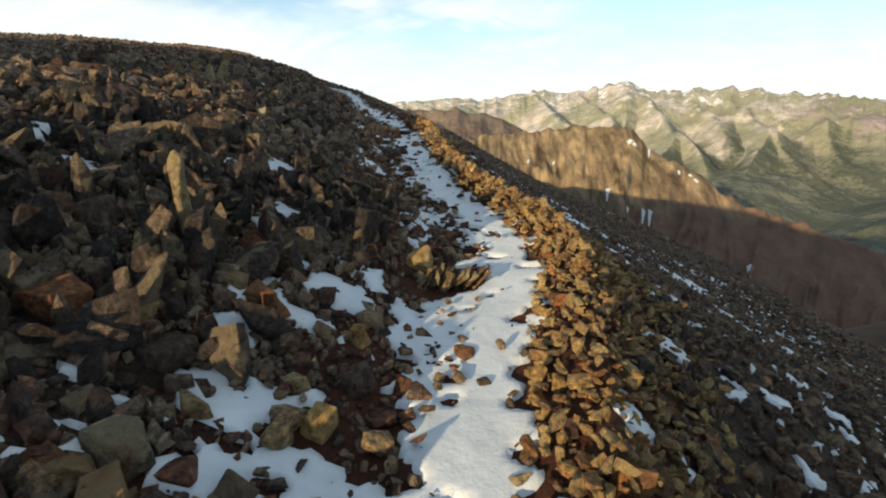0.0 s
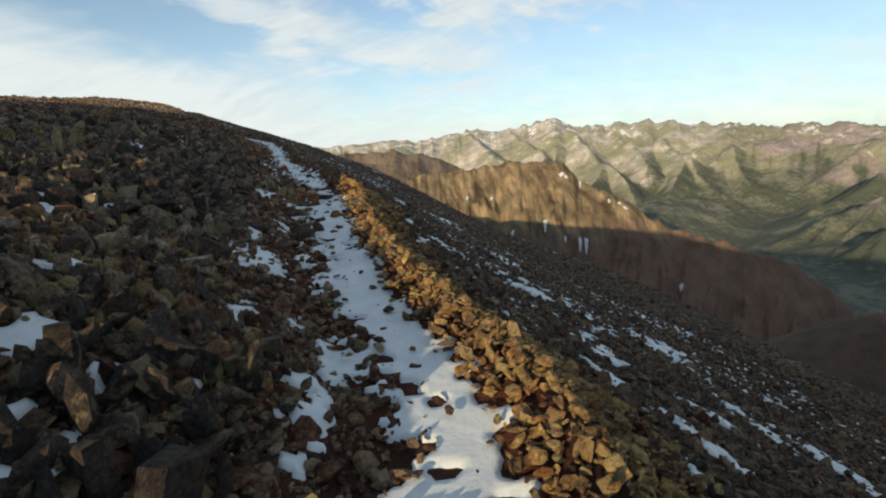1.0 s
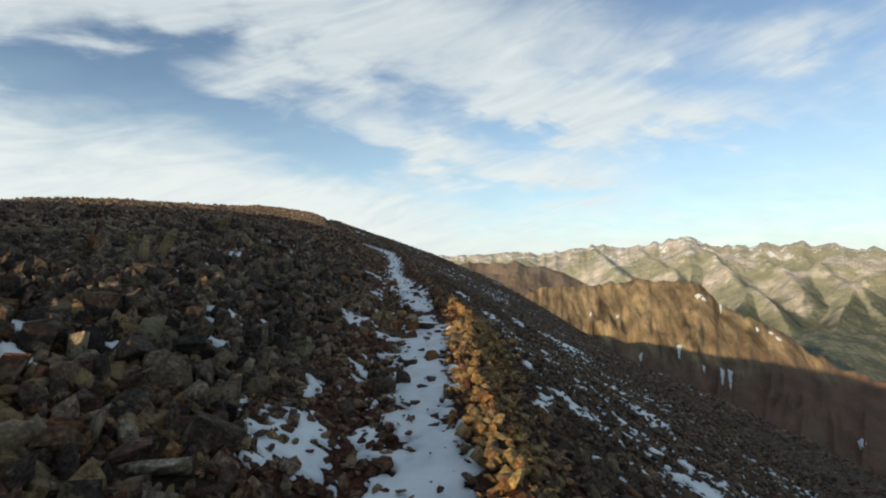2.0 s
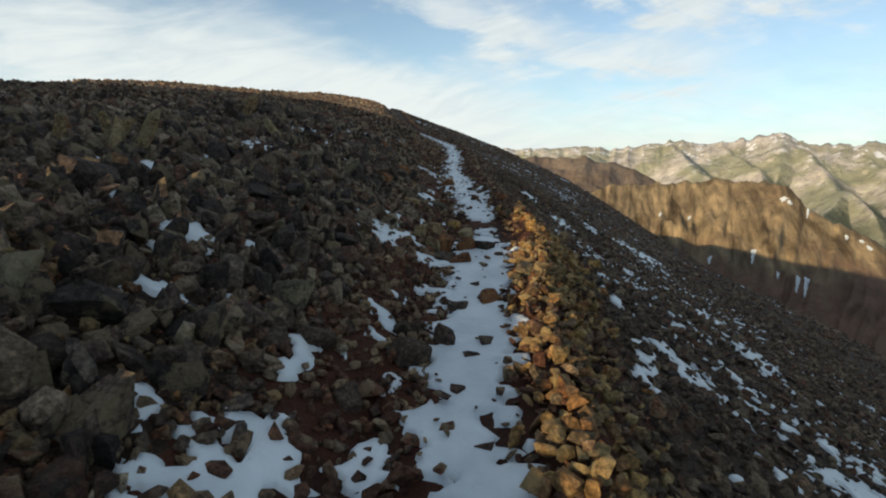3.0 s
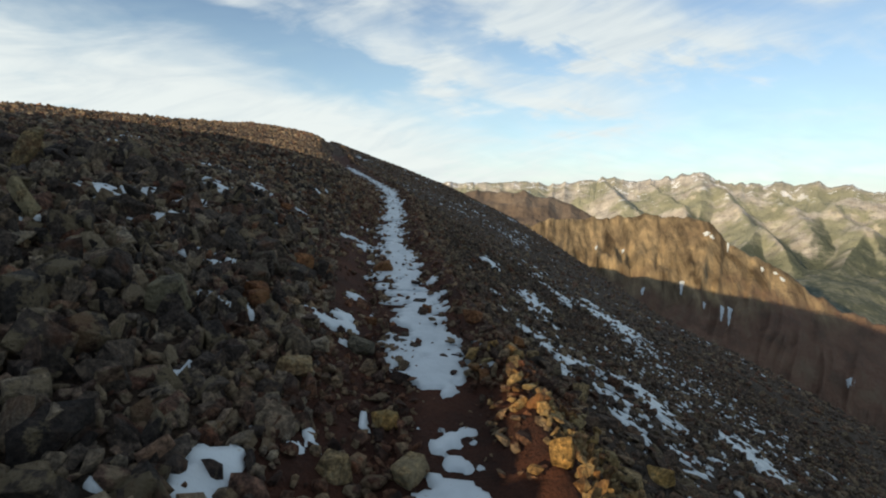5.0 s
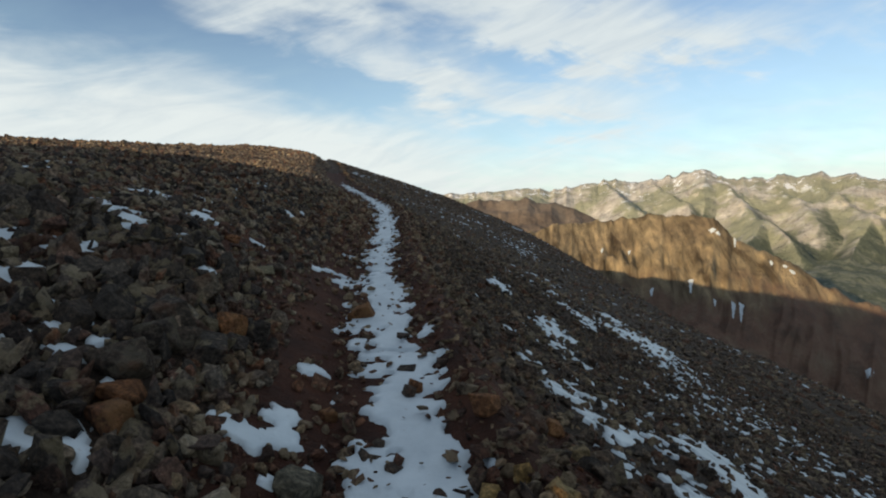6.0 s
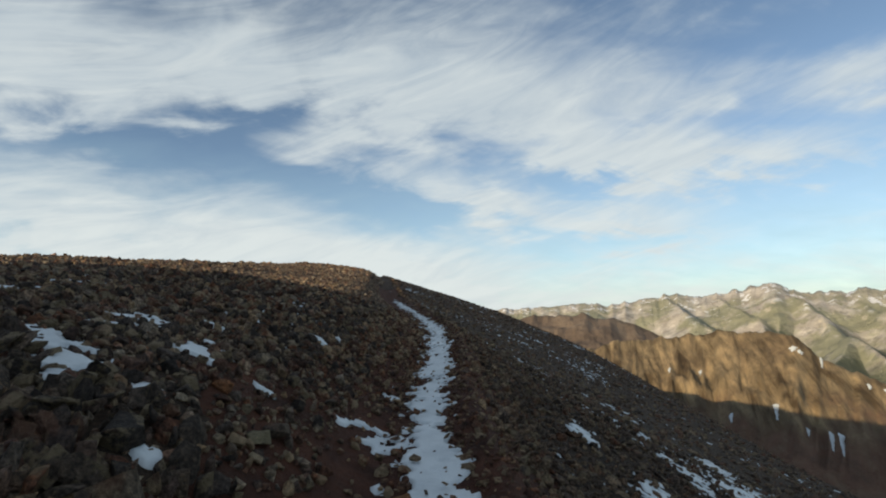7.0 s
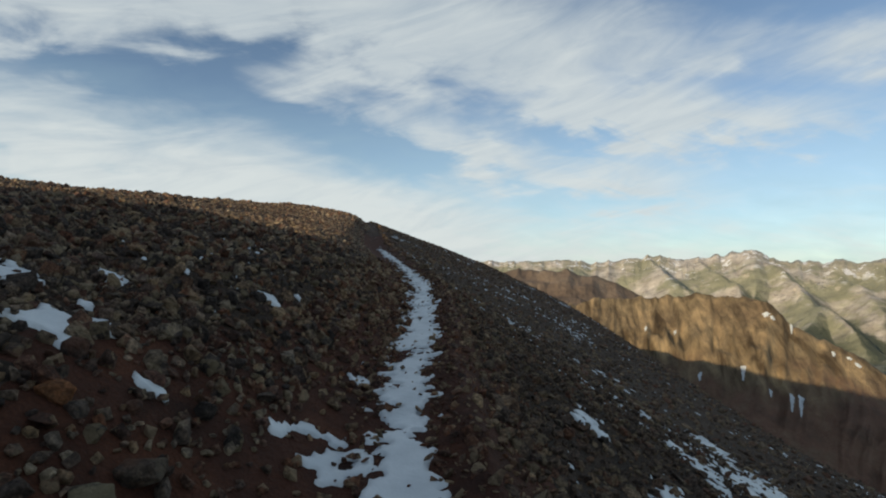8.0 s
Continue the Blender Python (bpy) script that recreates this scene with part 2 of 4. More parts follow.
def ridge_material():
    """Bare ochre mountainside, streaked down its fall."""
    m = Mat("ochre_ridge")
    n = m.noise(0.012, 8, 0.65)
    c = m.ramp(n, [(0.3, (0.10, 0.076, 0.052)), (0.46, (0.165, 0.128, 0.082)), (0.62, (0.235, 0.187, 0.118)), (0.75, (0.14, 0.100, 0.070))])
    z = m.sep(m.pos)[2]
    low = m.step(m.math("ADD", z, m.math("MULTIPLY", m.math("SUBTRACT", n, 0.5), 160.0)), -120, -190)
    s = m.noise(0.06, 7, 0.60, (1, 0.25, 0.07), 0.5)
    c = m.mix(m.math("SUBTRACT", 0.85, m.math("MULTIPLY", low, 0.6)), c, m.ramp(s, [(0.36, (0.28, 0.24, 0.21)), (0.48, (0.9, 0.88, 0.86)), (0.62, (1.75, 1.66, 1.52))]), "MULTIPLY")
    scree = m.ramp(m.noise(0.03, 8, 0.6), [(0.34, (0.10, 0.062, 0.048)), (0.52, (0.16, 0.088, 0.064)), (0.7, (0.17, 0.118, 0.085))])
    c = m.mix(m.math("MULTIPLY", low, 0.85), c, scree)
    m.colour(c)
    m.bump(m.noise(0.04, 9, 0.68), 1.0, 9.0)
    return m.m


def back_material():
    """The ridge behind: dull purple-brown rock."""
    m = Mat("purple_ridge")
    c = m.ramp(m.noise(0.014, 9, 0.66), [(0.32, (0.095, 0.074, 0.062)), (0.5, (0.145, 0.112, 0.090)), (0.68, (0.22, 0.175, 0.135))])
    m.colour(c)
    m.bump(m.noise(0.03, 8, 0.66), 1.0, 10.0)
    return m.m


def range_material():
    """Far mountains: woods low down, meadows, then bare rock and old snow, colours lightened to stand in for haze."""
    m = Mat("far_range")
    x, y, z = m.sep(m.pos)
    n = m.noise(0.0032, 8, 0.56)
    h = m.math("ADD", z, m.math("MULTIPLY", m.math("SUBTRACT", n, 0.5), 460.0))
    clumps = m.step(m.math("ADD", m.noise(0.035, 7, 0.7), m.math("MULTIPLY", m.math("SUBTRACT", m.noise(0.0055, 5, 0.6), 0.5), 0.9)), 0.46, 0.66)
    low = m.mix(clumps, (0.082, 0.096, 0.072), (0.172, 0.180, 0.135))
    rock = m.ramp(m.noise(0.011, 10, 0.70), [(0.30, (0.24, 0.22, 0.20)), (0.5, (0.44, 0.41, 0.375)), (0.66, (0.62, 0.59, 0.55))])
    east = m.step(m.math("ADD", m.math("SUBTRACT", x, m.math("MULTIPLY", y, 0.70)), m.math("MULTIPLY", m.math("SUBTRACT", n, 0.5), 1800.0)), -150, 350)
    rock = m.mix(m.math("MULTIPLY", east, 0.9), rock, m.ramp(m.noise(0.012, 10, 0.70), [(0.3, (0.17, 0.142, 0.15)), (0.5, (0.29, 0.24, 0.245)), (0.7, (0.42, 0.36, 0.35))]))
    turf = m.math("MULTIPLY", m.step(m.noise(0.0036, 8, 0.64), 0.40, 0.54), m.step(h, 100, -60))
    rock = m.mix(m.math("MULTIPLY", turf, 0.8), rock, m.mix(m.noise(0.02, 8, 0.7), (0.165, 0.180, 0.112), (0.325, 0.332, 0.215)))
    # dark woods thickened on right-turned faces and to the right, in place of shade
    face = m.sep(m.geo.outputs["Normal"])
    shade_face = m.step(m.math("SUBTRACT", m.math("MULTIPLY", face[0], 0.8), m.math("MULTIPLY", face[1], 0.35)), -0.25, 0.40)
    shade_woods = m.math("ADD", m.math("MULTIPLY", shade_face, 130.0), m.math("MULTIPLY", east, 60.0))
    c = m.mix(m.step(m.math("SUBTRACT", h, shade_woods), -270, -400), rock, low)
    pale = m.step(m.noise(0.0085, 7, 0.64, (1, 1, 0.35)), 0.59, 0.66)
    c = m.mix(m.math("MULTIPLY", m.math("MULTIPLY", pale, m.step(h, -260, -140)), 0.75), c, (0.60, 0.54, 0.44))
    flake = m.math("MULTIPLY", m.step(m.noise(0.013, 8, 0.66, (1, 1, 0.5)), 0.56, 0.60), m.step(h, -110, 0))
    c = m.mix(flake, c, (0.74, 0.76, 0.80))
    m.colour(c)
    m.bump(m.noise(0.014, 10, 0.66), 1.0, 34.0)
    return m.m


def snow_material():
    m = Mat("old_snow", 0.55)
    n = m.noise(3.0, 5, 0.6)
    c = m.ramp(n, [(0.3, (0.42, 0.472, 0.512)), (0.6, (0.55, 0.602, 0.638))])
    dirt = m.step(m.noise(26, 5, 0.7), 0.63, 0.73)
    c = m.mix(m.math("MULTIPLY", dirt, 0.5), c, (0.30, 0.25, 0.21))
    m.colour(c)
    m.b.inputs["Specular IOR Level"].default_value = 0.35
    m.bump(m.math("ADD", m.noise(9, 5, 0.6), m.math("MULTIPLY", m.noise(70, 3, 0.6), 0.12)), 0.5, 0.018)
    return m.m


GAP_SHADE = gap_shade_material()
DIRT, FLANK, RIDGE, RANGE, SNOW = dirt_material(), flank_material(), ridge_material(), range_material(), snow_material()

# ---- the lie of the land ----
TRAIL_Y = [-40, -8, 0, 1.5, 2.3, 2.75, 3.2, 3.8, 4.3, 5.0, 5.7, 6.8, 8.5, 10.0, 11.5, 12.6, 14.0, 15.7, 17.1, 19.3, 23.0, 27.0, 31.0, 36.0, 45.0, 60.0, 110.0]
TRAIL_X = [6.0, 0.6, 0.05, 0.11, 0.26, 0.38, 0.47, 0.45, 0.36, 0.11, -0.08, -0.28, -0.55, -0.68, -1.05, -1.40, -1.85, -2.35, -2.75, -3.2, -4.2, -5.75, -7.5, -9.75, -13.4, -19.2, -42.0]


def hash_grid(ix, iy, seed):
    n = (ix.astype(np.int64) * 374761393 + iy.astype(np.int64) * 668265263 + seed * 974634777) & 0xFFFFFFFF
    n = ((n ^ (n >> 13)) * 1274126177) & 0xFFFFFFFF
    return ((n ^ (n >> 16)) & 0xFFFF) / 65535.0


def value_noise(x, y, seed=0):
    ix, iy = np.floor(x), np.floor(y)
    fx, fy = x - ix, y - iy
    fx, fy = fx * fx * (3 - 2 * fx), fy * fy * (3 - 2 * fy)
    a, b = hash_grid(ix, iy, seed), hash_grid(ix + 1, iy, seed)
    c, d = hash_grid(ix, iy + 1, seed), hash_grid(ix + 1, iy + 1, seed)
    return (a * (1 - fx) + b * fx) * (1 - fy) + (c * (1 - fx) + d * fx) * fy


def fbm(x, y, octaves=4, seed=0):
    total, amp, norm = 0.0, 1.0, 0.0
    for o in range(octaves):
        total, norm = total + amp * (value_noise(x, y, seed + o) - 0.5), norm + amp
        x, y, amp = 2.03 * x + 17.3, 2.03 * y + 9.1, amp * 0.5
    return total / norm


def ridged(x, y, octaves=5, seed=0):
    total, amp, norm = 0.0, 1.0, 0.0
    for o in range(octaves):
        total, norm = total + amp * (1 - np.abs(2 * value_noise(x, y, seed + o) - 1)), norm + amp
        x, y, amp = 2.03 * x + 17.3, 2.03 * y + 9.1, amp * 0.5
    return total / norm


def soft_step(v, lo, hi):
    v = np.clip((v - lo) / (hi - lo), 0, 1)
    return v * v * (3 - 2 * v)


def trail_x(y):
    return np.interp(y, TRAIL_Y, TRAIL_X)


def trail_z(y):
    y = np.asarray(y, float)
    return 0.29 + 0.074 * np.clip(y, -6, 75) - 0.05 * np.maximum(y - 80, 0) - 0.10 * np.maximum(y - 110, 0) + 0.004 * np.clip(y - 15, 0, 60)


def across(x, y):
    """Signed distance from the middle of the trail, positive downhill."""
    slope = (trail_x(y + 1.5) - trail_x(y - 1.5)) / 3
    return (x - trail_x(y)) / np.sqrt(1 + slope ** 2)


def hillside(x, y):
    """The ridge flank that the trail crosses."""
    s = across(x, y)
    left, right = np.maximum(-s - 0.45, 0), np.maximum(s - 0.45, 0)
    rise = 1.95 * (1 - np.exp(-left / 3.6)) + 0.4 * soft_step(y, 15, 22) * soft_step(left, 4, 9) - 0.025 * np.maximum(left - 12, 0) + 0.3 * soft_step(y, 11, 13.5) * soft_step(left, 0.2, 1.3)
    # slight swell added to throw shade on the trodden snow
    rise = rise + 0.05 * np.exp(-((left - 1.7) / 1.0) ** 2) * soft_step(y, 2.5, 4.5) * soft_step(y, 10, 8)
    # ground lowered around and behind the start to let the low sun in
    rise = rise * (1 - 0.62 * soft_step(-y, -2.0, 2.5))
    drop = 0.60 * right - 0.125 * np.maximum(right - 5, 0) + 0.20 * np.maximum(right - 18, 0) + 0.25 * np.maximum(right - 200, 0)
    shoulder = 0.10 * right + 0.0103 * np.minimum(right, 28) ** 2 + 0.62 * np.maximum(right - 28, 0)
    drop = drop + 0.56 * (shoulder - drop) * soft_step(y, 22, 80)
    berm = (0.11 - 0.045 * np.exp(-((y - 7.6) / 1.7) ** 2)) * np.exp(-((s - 0.48) / 0.2) ** 2)
    rough = 0.30 * fbm(x / 2.2, y / 2.2, 3, 5) * soft_step(np.abs(s), 0.5, 2.0) + 0.7 * fbm(x / 14, y / 14, 3, 9) * soft_step(np.abs(s), 2, 10)
    dome = 1.0 * np.exp(-((x + 27) ** 2 + (y - 72) ** 2) / 19.0 ** 2)
    dome = dome - 0.32 * np.exp(-((x + 13.5) / 4.0) ** 2 - ((y - 25) / 7.0) ** 2) + 0.9 * soft_step(y, 34, 54) * np.exp(-((x + 5) / 17.0) ** 2)
    # hill added out of view upslope, keeps evening sun off the later stretch
    shade_knoll = 4.8 * soft_step(-x, 5.8, 10.4) * soft_step(-x, 40, 24) * soft_step(y, 9.0, 4.5) * soft_step(y, -2.8, 2.2)
    # unseen hump added behind the start, to shade the near talus
    shade_knoll = shade_knoll + 0.75 * np.exp(-((x + 8.8) / 1.9) ** 2 - ((y + 2.0) / 1.9) ** 2)
    return trail_z(y) + rise - drop + berm + rough + dome + shade_knoll


RANGE_HEADING = [-180, -60, -10, 0, 4, 8, 10, 14, 17, 19.6, 22, 25, 29, 33, 37, 41, 46, 50, 55, 62, 75, 110, 180]
RANGE_HEIGHT = [-2, -1.5, -0.1, 0.05, 0.1, 0.4, 0.65, 0.65, 0.8, 1.5, 0.55, 0.35, 0.55, 0.1, 0.0, -0.35, -0.75, -1.2, -1.0, -0.8, -0.5, -1, -2]
RIDGE_HEADING = [-40, -4, 2, 6, 9, 12, 15, 18, 20.5, 22.6, 27, 32, 37, 43, 46.5, 49.4, 53, 58, 80]
RIDGE_HEIGHT = [-9, -7, -4.6, -3.7, -3.6, -3.3, -3.0, -2.8, -3.5, -5.3, -7.8, -10.7, -11.9, -13.6, -16.2, -19, -22, -26, -32]
BACK_HEADING = [-30, -12, -5, 0, 2, 5, 8, 12, 20, 60]
BACK_HEIGHT = [-4, -2.2, -1.2, -0.9, -1.0, -1.9, -2.9, -4.8, -12, -30]
EYE_Z = 2.2
RIVER = [(35.0, 1850), (37.1, 2050), (39.0, 2530), (41.0, 2970), (42.2, 3300), (43.6, 3650), (45.0, 4000)]
SPURS = [
    [(28.1, 4100, 0.3), (31.0, 3650, -2.0), (32.8, 3400, -3.2), (34.2, 3250, -4.8), (36.8, 3020, -7.0), (39.7, 2800, -9.4)],
    [(32.8, 3400, -3.2), (31.8, 3050, -6.0), (31.3, 2750, -8.6)],
    [(34.2, 3250, -4.8), (35.8, 3280, -6.4)],
    [(19.6, 4150, 1.2), (22.5, 3600, -1.4), (25.0, 3150, -3.7), (28.0, 2750, -7.2)],
    [(25.0, 3150, -3.7), (23.5, 2800, -6.2)],
    [(10.0, 4100, 0.5), (12.5, 3400, -2.2)],
    [(14.5, 4100, 0.4), (18.0, 3450, -2.2), (20.5, 3000, -4.8)],
]
SPURS += [
    [(25.0, 4100, 0.2), (27.5, 3650, -1.8), (29.0, 3300, -3.8)],
    [(36.0, 4100, -0.2), (36.8, 3650, -2.4), (38.5, 3300, -5.4)],
    [(41.0, 4100, -0.5), (40.2, 3700, -3.4), (40.4, 3400, -6.0)],
    [(53.0, 4000, -0.9), (48.2, 3700, -1.9), (45.8, 3500, -3.8), (42.8, 3300, -6.4), (41.6, 3100, -8.2)],
    [(48.2, 3700, -1.9), (45.0, 3800, -2.6), (43.4, 3500, -4.9)],
]
SPURS += [
    [(54.0, 3200, -2.6), (48.5, 2900, -5.2), (45.2, 2700, -7.4), (43.4, 2600, -8.8)],
    [(57.0, 2500, -4.9), (48.8, 2300, -7.2), (45.5, 2180, -8.7), (42.3, 2050, -10.6), (40.2, 1980, -12.0)],
    [(57.0, 2000, -7.6), (49.1, 1850, -10.3), (46.7, 1740, -12.1), (44.5, 1650, -13.5), (42.4, 1580, -14.8)],
    [(49.1, 1850, -10.3), (48.2, 1650, -13.2), (47.4, 1500, -15.8)],
    [(46.7, 1740, -12.1), (45.2, 1590, -15.0)],
    [(48.8, 2300, -7.2), (47.0, 2080, -10.0)],
    [(45.5, 2180, -8.7), (43.6, 1930, -12.0)],
]


def landscape(x, y):
    """Height over the whole land and which of its parts lies on top: 0 hillside, 1 ochre ridge, 2 ridge behind, 3 far range."""
    px, py = x + 0.3, y - 6.0
    r, heading = np.hypot(px, py), np.degrees(np.arctan2(px, py))
    near = hillside(x, y)
    # unseen ground raised far behind, to cast the shade on the ochre ridge
    near = near + 0.15 * np.maximum(-y - 30, 0) * soft_step(across(x, y), -120, -20)
    near = near + soft_step(r, 60, 400) * 14 * fbm(x / 60, y / 60, 4, 21)
    near = near + 112 * np.exp(-((heading - 54) / 16.0) ** 2) * soft_step(r, 150, 300) * soft_step(r, 560, 400)
    near = np.where(r > 1500, -700, near)
    # ochre ridge across the gully
    rc = 930 + 60 * np.sin(np.radians(heading * 9)) + 3.5 * np.maximum(heading - 22, 0)
    crest = EYE_Z + rc * np.tan(np.radians(np.interp(heading, RIDGE_HEADING, RIDGE_HEIGHT)))
    bent = heading + 5 * fbm(x / 160, y / 160, 3, 29)
    ribs = ridged(bent / 2.4, r / 190, 5, 31) - 0.55
    spires = 15 * fbm(heading / 0.9, r / 900, 3, 37)
    away = np.maximum(np.abs(r - rc) - 6, 0)
    flute = 1 - 0.88 * soft_step(away, 100, 210)
    mid = crest - 0.72 * away + (ribs * 52 * flute + 26 * flute * (ridged((heading + 1.5 * fbm(x / 90, y / 90, 3, 35)) / 1.1, r / 260, 3, 39) - 0.6) + 36 * (ridged(x / 150, y / 150, 5, 33) - 0.6)) * soft_step(away, 0, 160) + spires * soft_step(away, 200, 0)
    # its neighbour behind
    bc = 1500
    bcrest = EYE_Z + bc * np.tan(np.radians(np.interp(heading, BACK_HEADING, BACK_HEIGHT)))
    baway = np.abs(r - bc)
    back = (bcrest - 0.6 * baway + (ridged(x / 200, y / 200, 5, 41) - 0.6) * 120 * soft_step(baway, 0, 160) + 26 * (ridged(x / 70, y / 70, 4, 43) - 0.5))
    # far mountains
    top = EYE_Z + 4150 * np.tan(np.radians(np.interp(heading, RANGE_HEADING, RANGE_HEIGHT)))
    wrinkle = ridged(x / 380, y / 380, 6, 51) - 0.6
    crags = ridged(heading / 1.3, r / 2500, 4, 57) - 0.62
    brow = np.exp(-((r - 4150) / 330) ** 2)
    far = top - 0.40 * np.abs(r - 4150) + 60 * crags * (0.25 + 0.75 * brow) + 40 * brow * (ridged(heading / 0.9, r / 1500, 4, 63) - 0.55) * soft_step(heading, 8, 15)
    rills = ridged(x / 130 + 0.8 * wrinkle, y / 130, 4, 59) - 0.6
    for spur in SPURS:
        for (h0, r0, e0), (h1, r1, e1) in zip(spur, spur[1:]):
            ax, ay, az = r0 * np.sin(radians(h0)), r0 * np.cos(radians(h0)), EYE_Z + r0 * np.tan(radians(e0))
            bx, by, bz = r1 * np.sin(radians(h1)), r1 * np.cos(radians(h1)), EYE_Z + r1 * np.tan(radians(e1))
            k = np.clip(((px - ax) * (bx - ax) + (py - ay) * (by - ay)) / ((bx - ax) ** 2 + (by - ay) ** 2), 0, 1)
            off = np.hypot(px - ax - k * (bx - ax), py - ay - k * (by - ay))
            far = np.maximum(far, az + k * (bz - az) - 0.66 * off * (1 + 0.5 * wrinkle) + 24 * rills)
    # the valley floor: a river with slopes rising on both sides
    bed = np.full(np.shape(r), 1e9)
    for (h0, r0), (h1, r1) in zip(RIVER, RIVER[1:]):
        ax, ay, bx, by = r0 * np.sin(radians(h0)), r0 * np.cos(radians(h0)), r1 * np.sin(radians(h1)), r1 * np.cos(radians(h1))
        k = np.clip(((px - ax) * (bx - ax) + (py - ay) * (by - ay)) / ((bx - ax) ** 2 + (by - ay) ** 2), 0, 1)
        bed = np.minimum(bed, np.hypot(px - ax - k * (bx - ax), py - ay - k * (by - ay)))
    floor = -468 + 0.03 * np.maximum(r - 3000, 0) + 0.30 * np.clip(bed - 25, 0, 260) + 16 * rills * soft_step(bed, 20, 200)
    far = np.maximum(far, floor) + wrinkle * (70 + 45 * soft_step(r, 2300, 2900)) * soft_step(bed, 0, 300) * soft_step(r, 1100, 2000) * (1 - 0.6 * soft_step(r, 3700, 4150))
    far = np.where(r < 1120, -800, far)
    far = np.where(r > 4150, np.minimum(far, top - 0.15 * (r - 4150)), far)
    plateau = soft_step(heading, 6, -2) * soft_step(heading, -40, -20)
    far = np.where(plateau > 0.01, np.minimum(far, top + 3 + 400 * (1 - plateau)), far)
    every = np.stack([near, mid, back, far])
    return every.max(0), every.argmax(0)


def fast_mesh(name, verts, tris, materials, index=None, smooth=False):
    me = bpy.data.meshes.new(name)
    n, k = len(tris), tris.shape[1]
    me.vertices.add(len(verts))
    me.vertices.foreach_set("co", np.ascontiguousarray(verts, np.float32).ravel())
    me.loops.add(n * k)
    me.loops.foreach_set("vertex_index", np.ascontiguousarray(tris, np.int32).ravel())
    me.polygons.add(n)
    me.polygons.foreach_set("loop_start", np.arange(0, n * k, k, dtype=np.int32))
    if index is not None:
        me.polygons.foreach_set("material_index", np.ascontiguousarray(index, np.int32))
    me.polygons.foreach_set("use_smooth", np.full(n, smooth))
    for m in materials:
        me.materials.append(m)
    me.update(calc_edges=True)
    me.validate()
    return me


def build_ground():
    """One sheet from underfoot to the horizon, in rings that widen with distance."""
    heads = np.radians(np.concatenate([np.arange(-180, -75, 1.5), np.arange(-75, -14, 0.5), np.arange(-14, 68, 0.13), np.arange(68, 180, 1.5)]))
    radii = np.concatenate([[0.02], np.geomspace(0.3, 40, 150), np.geomspace(42, 690, 95), np.geomspace(700, 1020, 70), np.geomspace(1035, 4300, 150), [4500, 4800]])
    R, A = np.meshgrid(radii, heads, indexing="ij")
    X, Y = -0.3 + R * np.sin(A), 6.0 + R * np.cos(A)
    Z, kind = landscape(X, Y)
    nr, na = R.shape
    verts = np.stack([X, Y, Z], -1).reshape(-1, 3)
    i, j = np.meshgrid(np.arange(nr - 1), np.arange(na), indexing="ij")
    k = (j + 1) % na
    quads = np.stack([i * na + j, i * na + k, (i + 1) * na + k, (i + 1) * na + j], -1).reshape(-1, 4)
    part = kind[:-1, :].reshape(-1) + 1
    part = np.where((part == 1) & (R[:-1, :].reshape(-1) < 40), 0, part)
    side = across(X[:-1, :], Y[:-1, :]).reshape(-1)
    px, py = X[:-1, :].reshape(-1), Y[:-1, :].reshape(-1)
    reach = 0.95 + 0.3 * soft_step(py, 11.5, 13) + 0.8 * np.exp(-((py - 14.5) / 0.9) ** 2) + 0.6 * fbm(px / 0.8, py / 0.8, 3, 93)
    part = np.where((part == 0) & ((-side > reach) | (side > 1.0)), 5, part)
    ob = new("ground", fast_mesh("ground", verts, quads, [DIRT, FLANK, RIDGE, back_material(), RANGE, GAP_SHADE], part, True))
    return tagged(ob, "stony mountain land with ochre ridge, valley and far range", "ground", kind="structure")


build_ground()

# ---- snow ----
# patches of snow: place, reach across, reach along
SNOW_UPHILL_A = [
    (-1.16, 1.18, 0.17, 0.18), (-1.22, 1.44, 0.06, 0.05), (-0.93, 1.89, 0.08, 0.1), (-0.84, 1.88, 0.05, 0.07), (-0.72, 2.13, 0.17, 0.1), (-0.58, 2.44, 0.23, 0.15),
    (-0.46, 2.71, 0.13, 0.12), (-0.69, 1.52, 0.2, 0.15), (-0.47, 1.39, 0.23, 0.11), (-0.66, 1.22, 0.17, 0.06), (-0.75, 1.24, 0.03, 0.06), (-0.12, 2.29, 0.17, 0.34),
    (-0.05, 2.53, 0.13, 0.16), (-0.05, 1.82, 0.14, 0.09), (-1.03, 2.96, 0.07, 0.16), (-1.95, 2.78, 0.16, 0.15), (-1.43, 3.42, 0.13, 0.12), (-2.52, 3.1, 0.09, 0.14),
    (-2.22, 4.88, 0.09, 0.25),
]
SNOW_UPHILL_B = [
    (-1.23, 3.65, 0.11, 0.12), (-1.22, 3.81, 0.15, 0.05), (-1.05, 3.31, 0.04, 0.1), (-0.87, 3.14, 0.03, 0.07), (-0.85, 3.23, 0.06, 0.05), (-1.55, 4.49, 0.11, 0.14),
    (-2.46, 5.75, 0.11, 0.16), (-0.95, 3.62, 0.05, 0.09), (-0.73, 4.6, 0.09, 0.25), (-0.45, 4.88, 0.06, 0.09), (-0.66, 3.71, 0.04, 0.05),
    (-0.28, 3.99, 0.12, 0.07), (-0.19, 3.76, 0.08, 0.17), (-0.15, 4.43, 0.1, 0.23), (-0.22, 3.43, 0.05, 0.05),
]
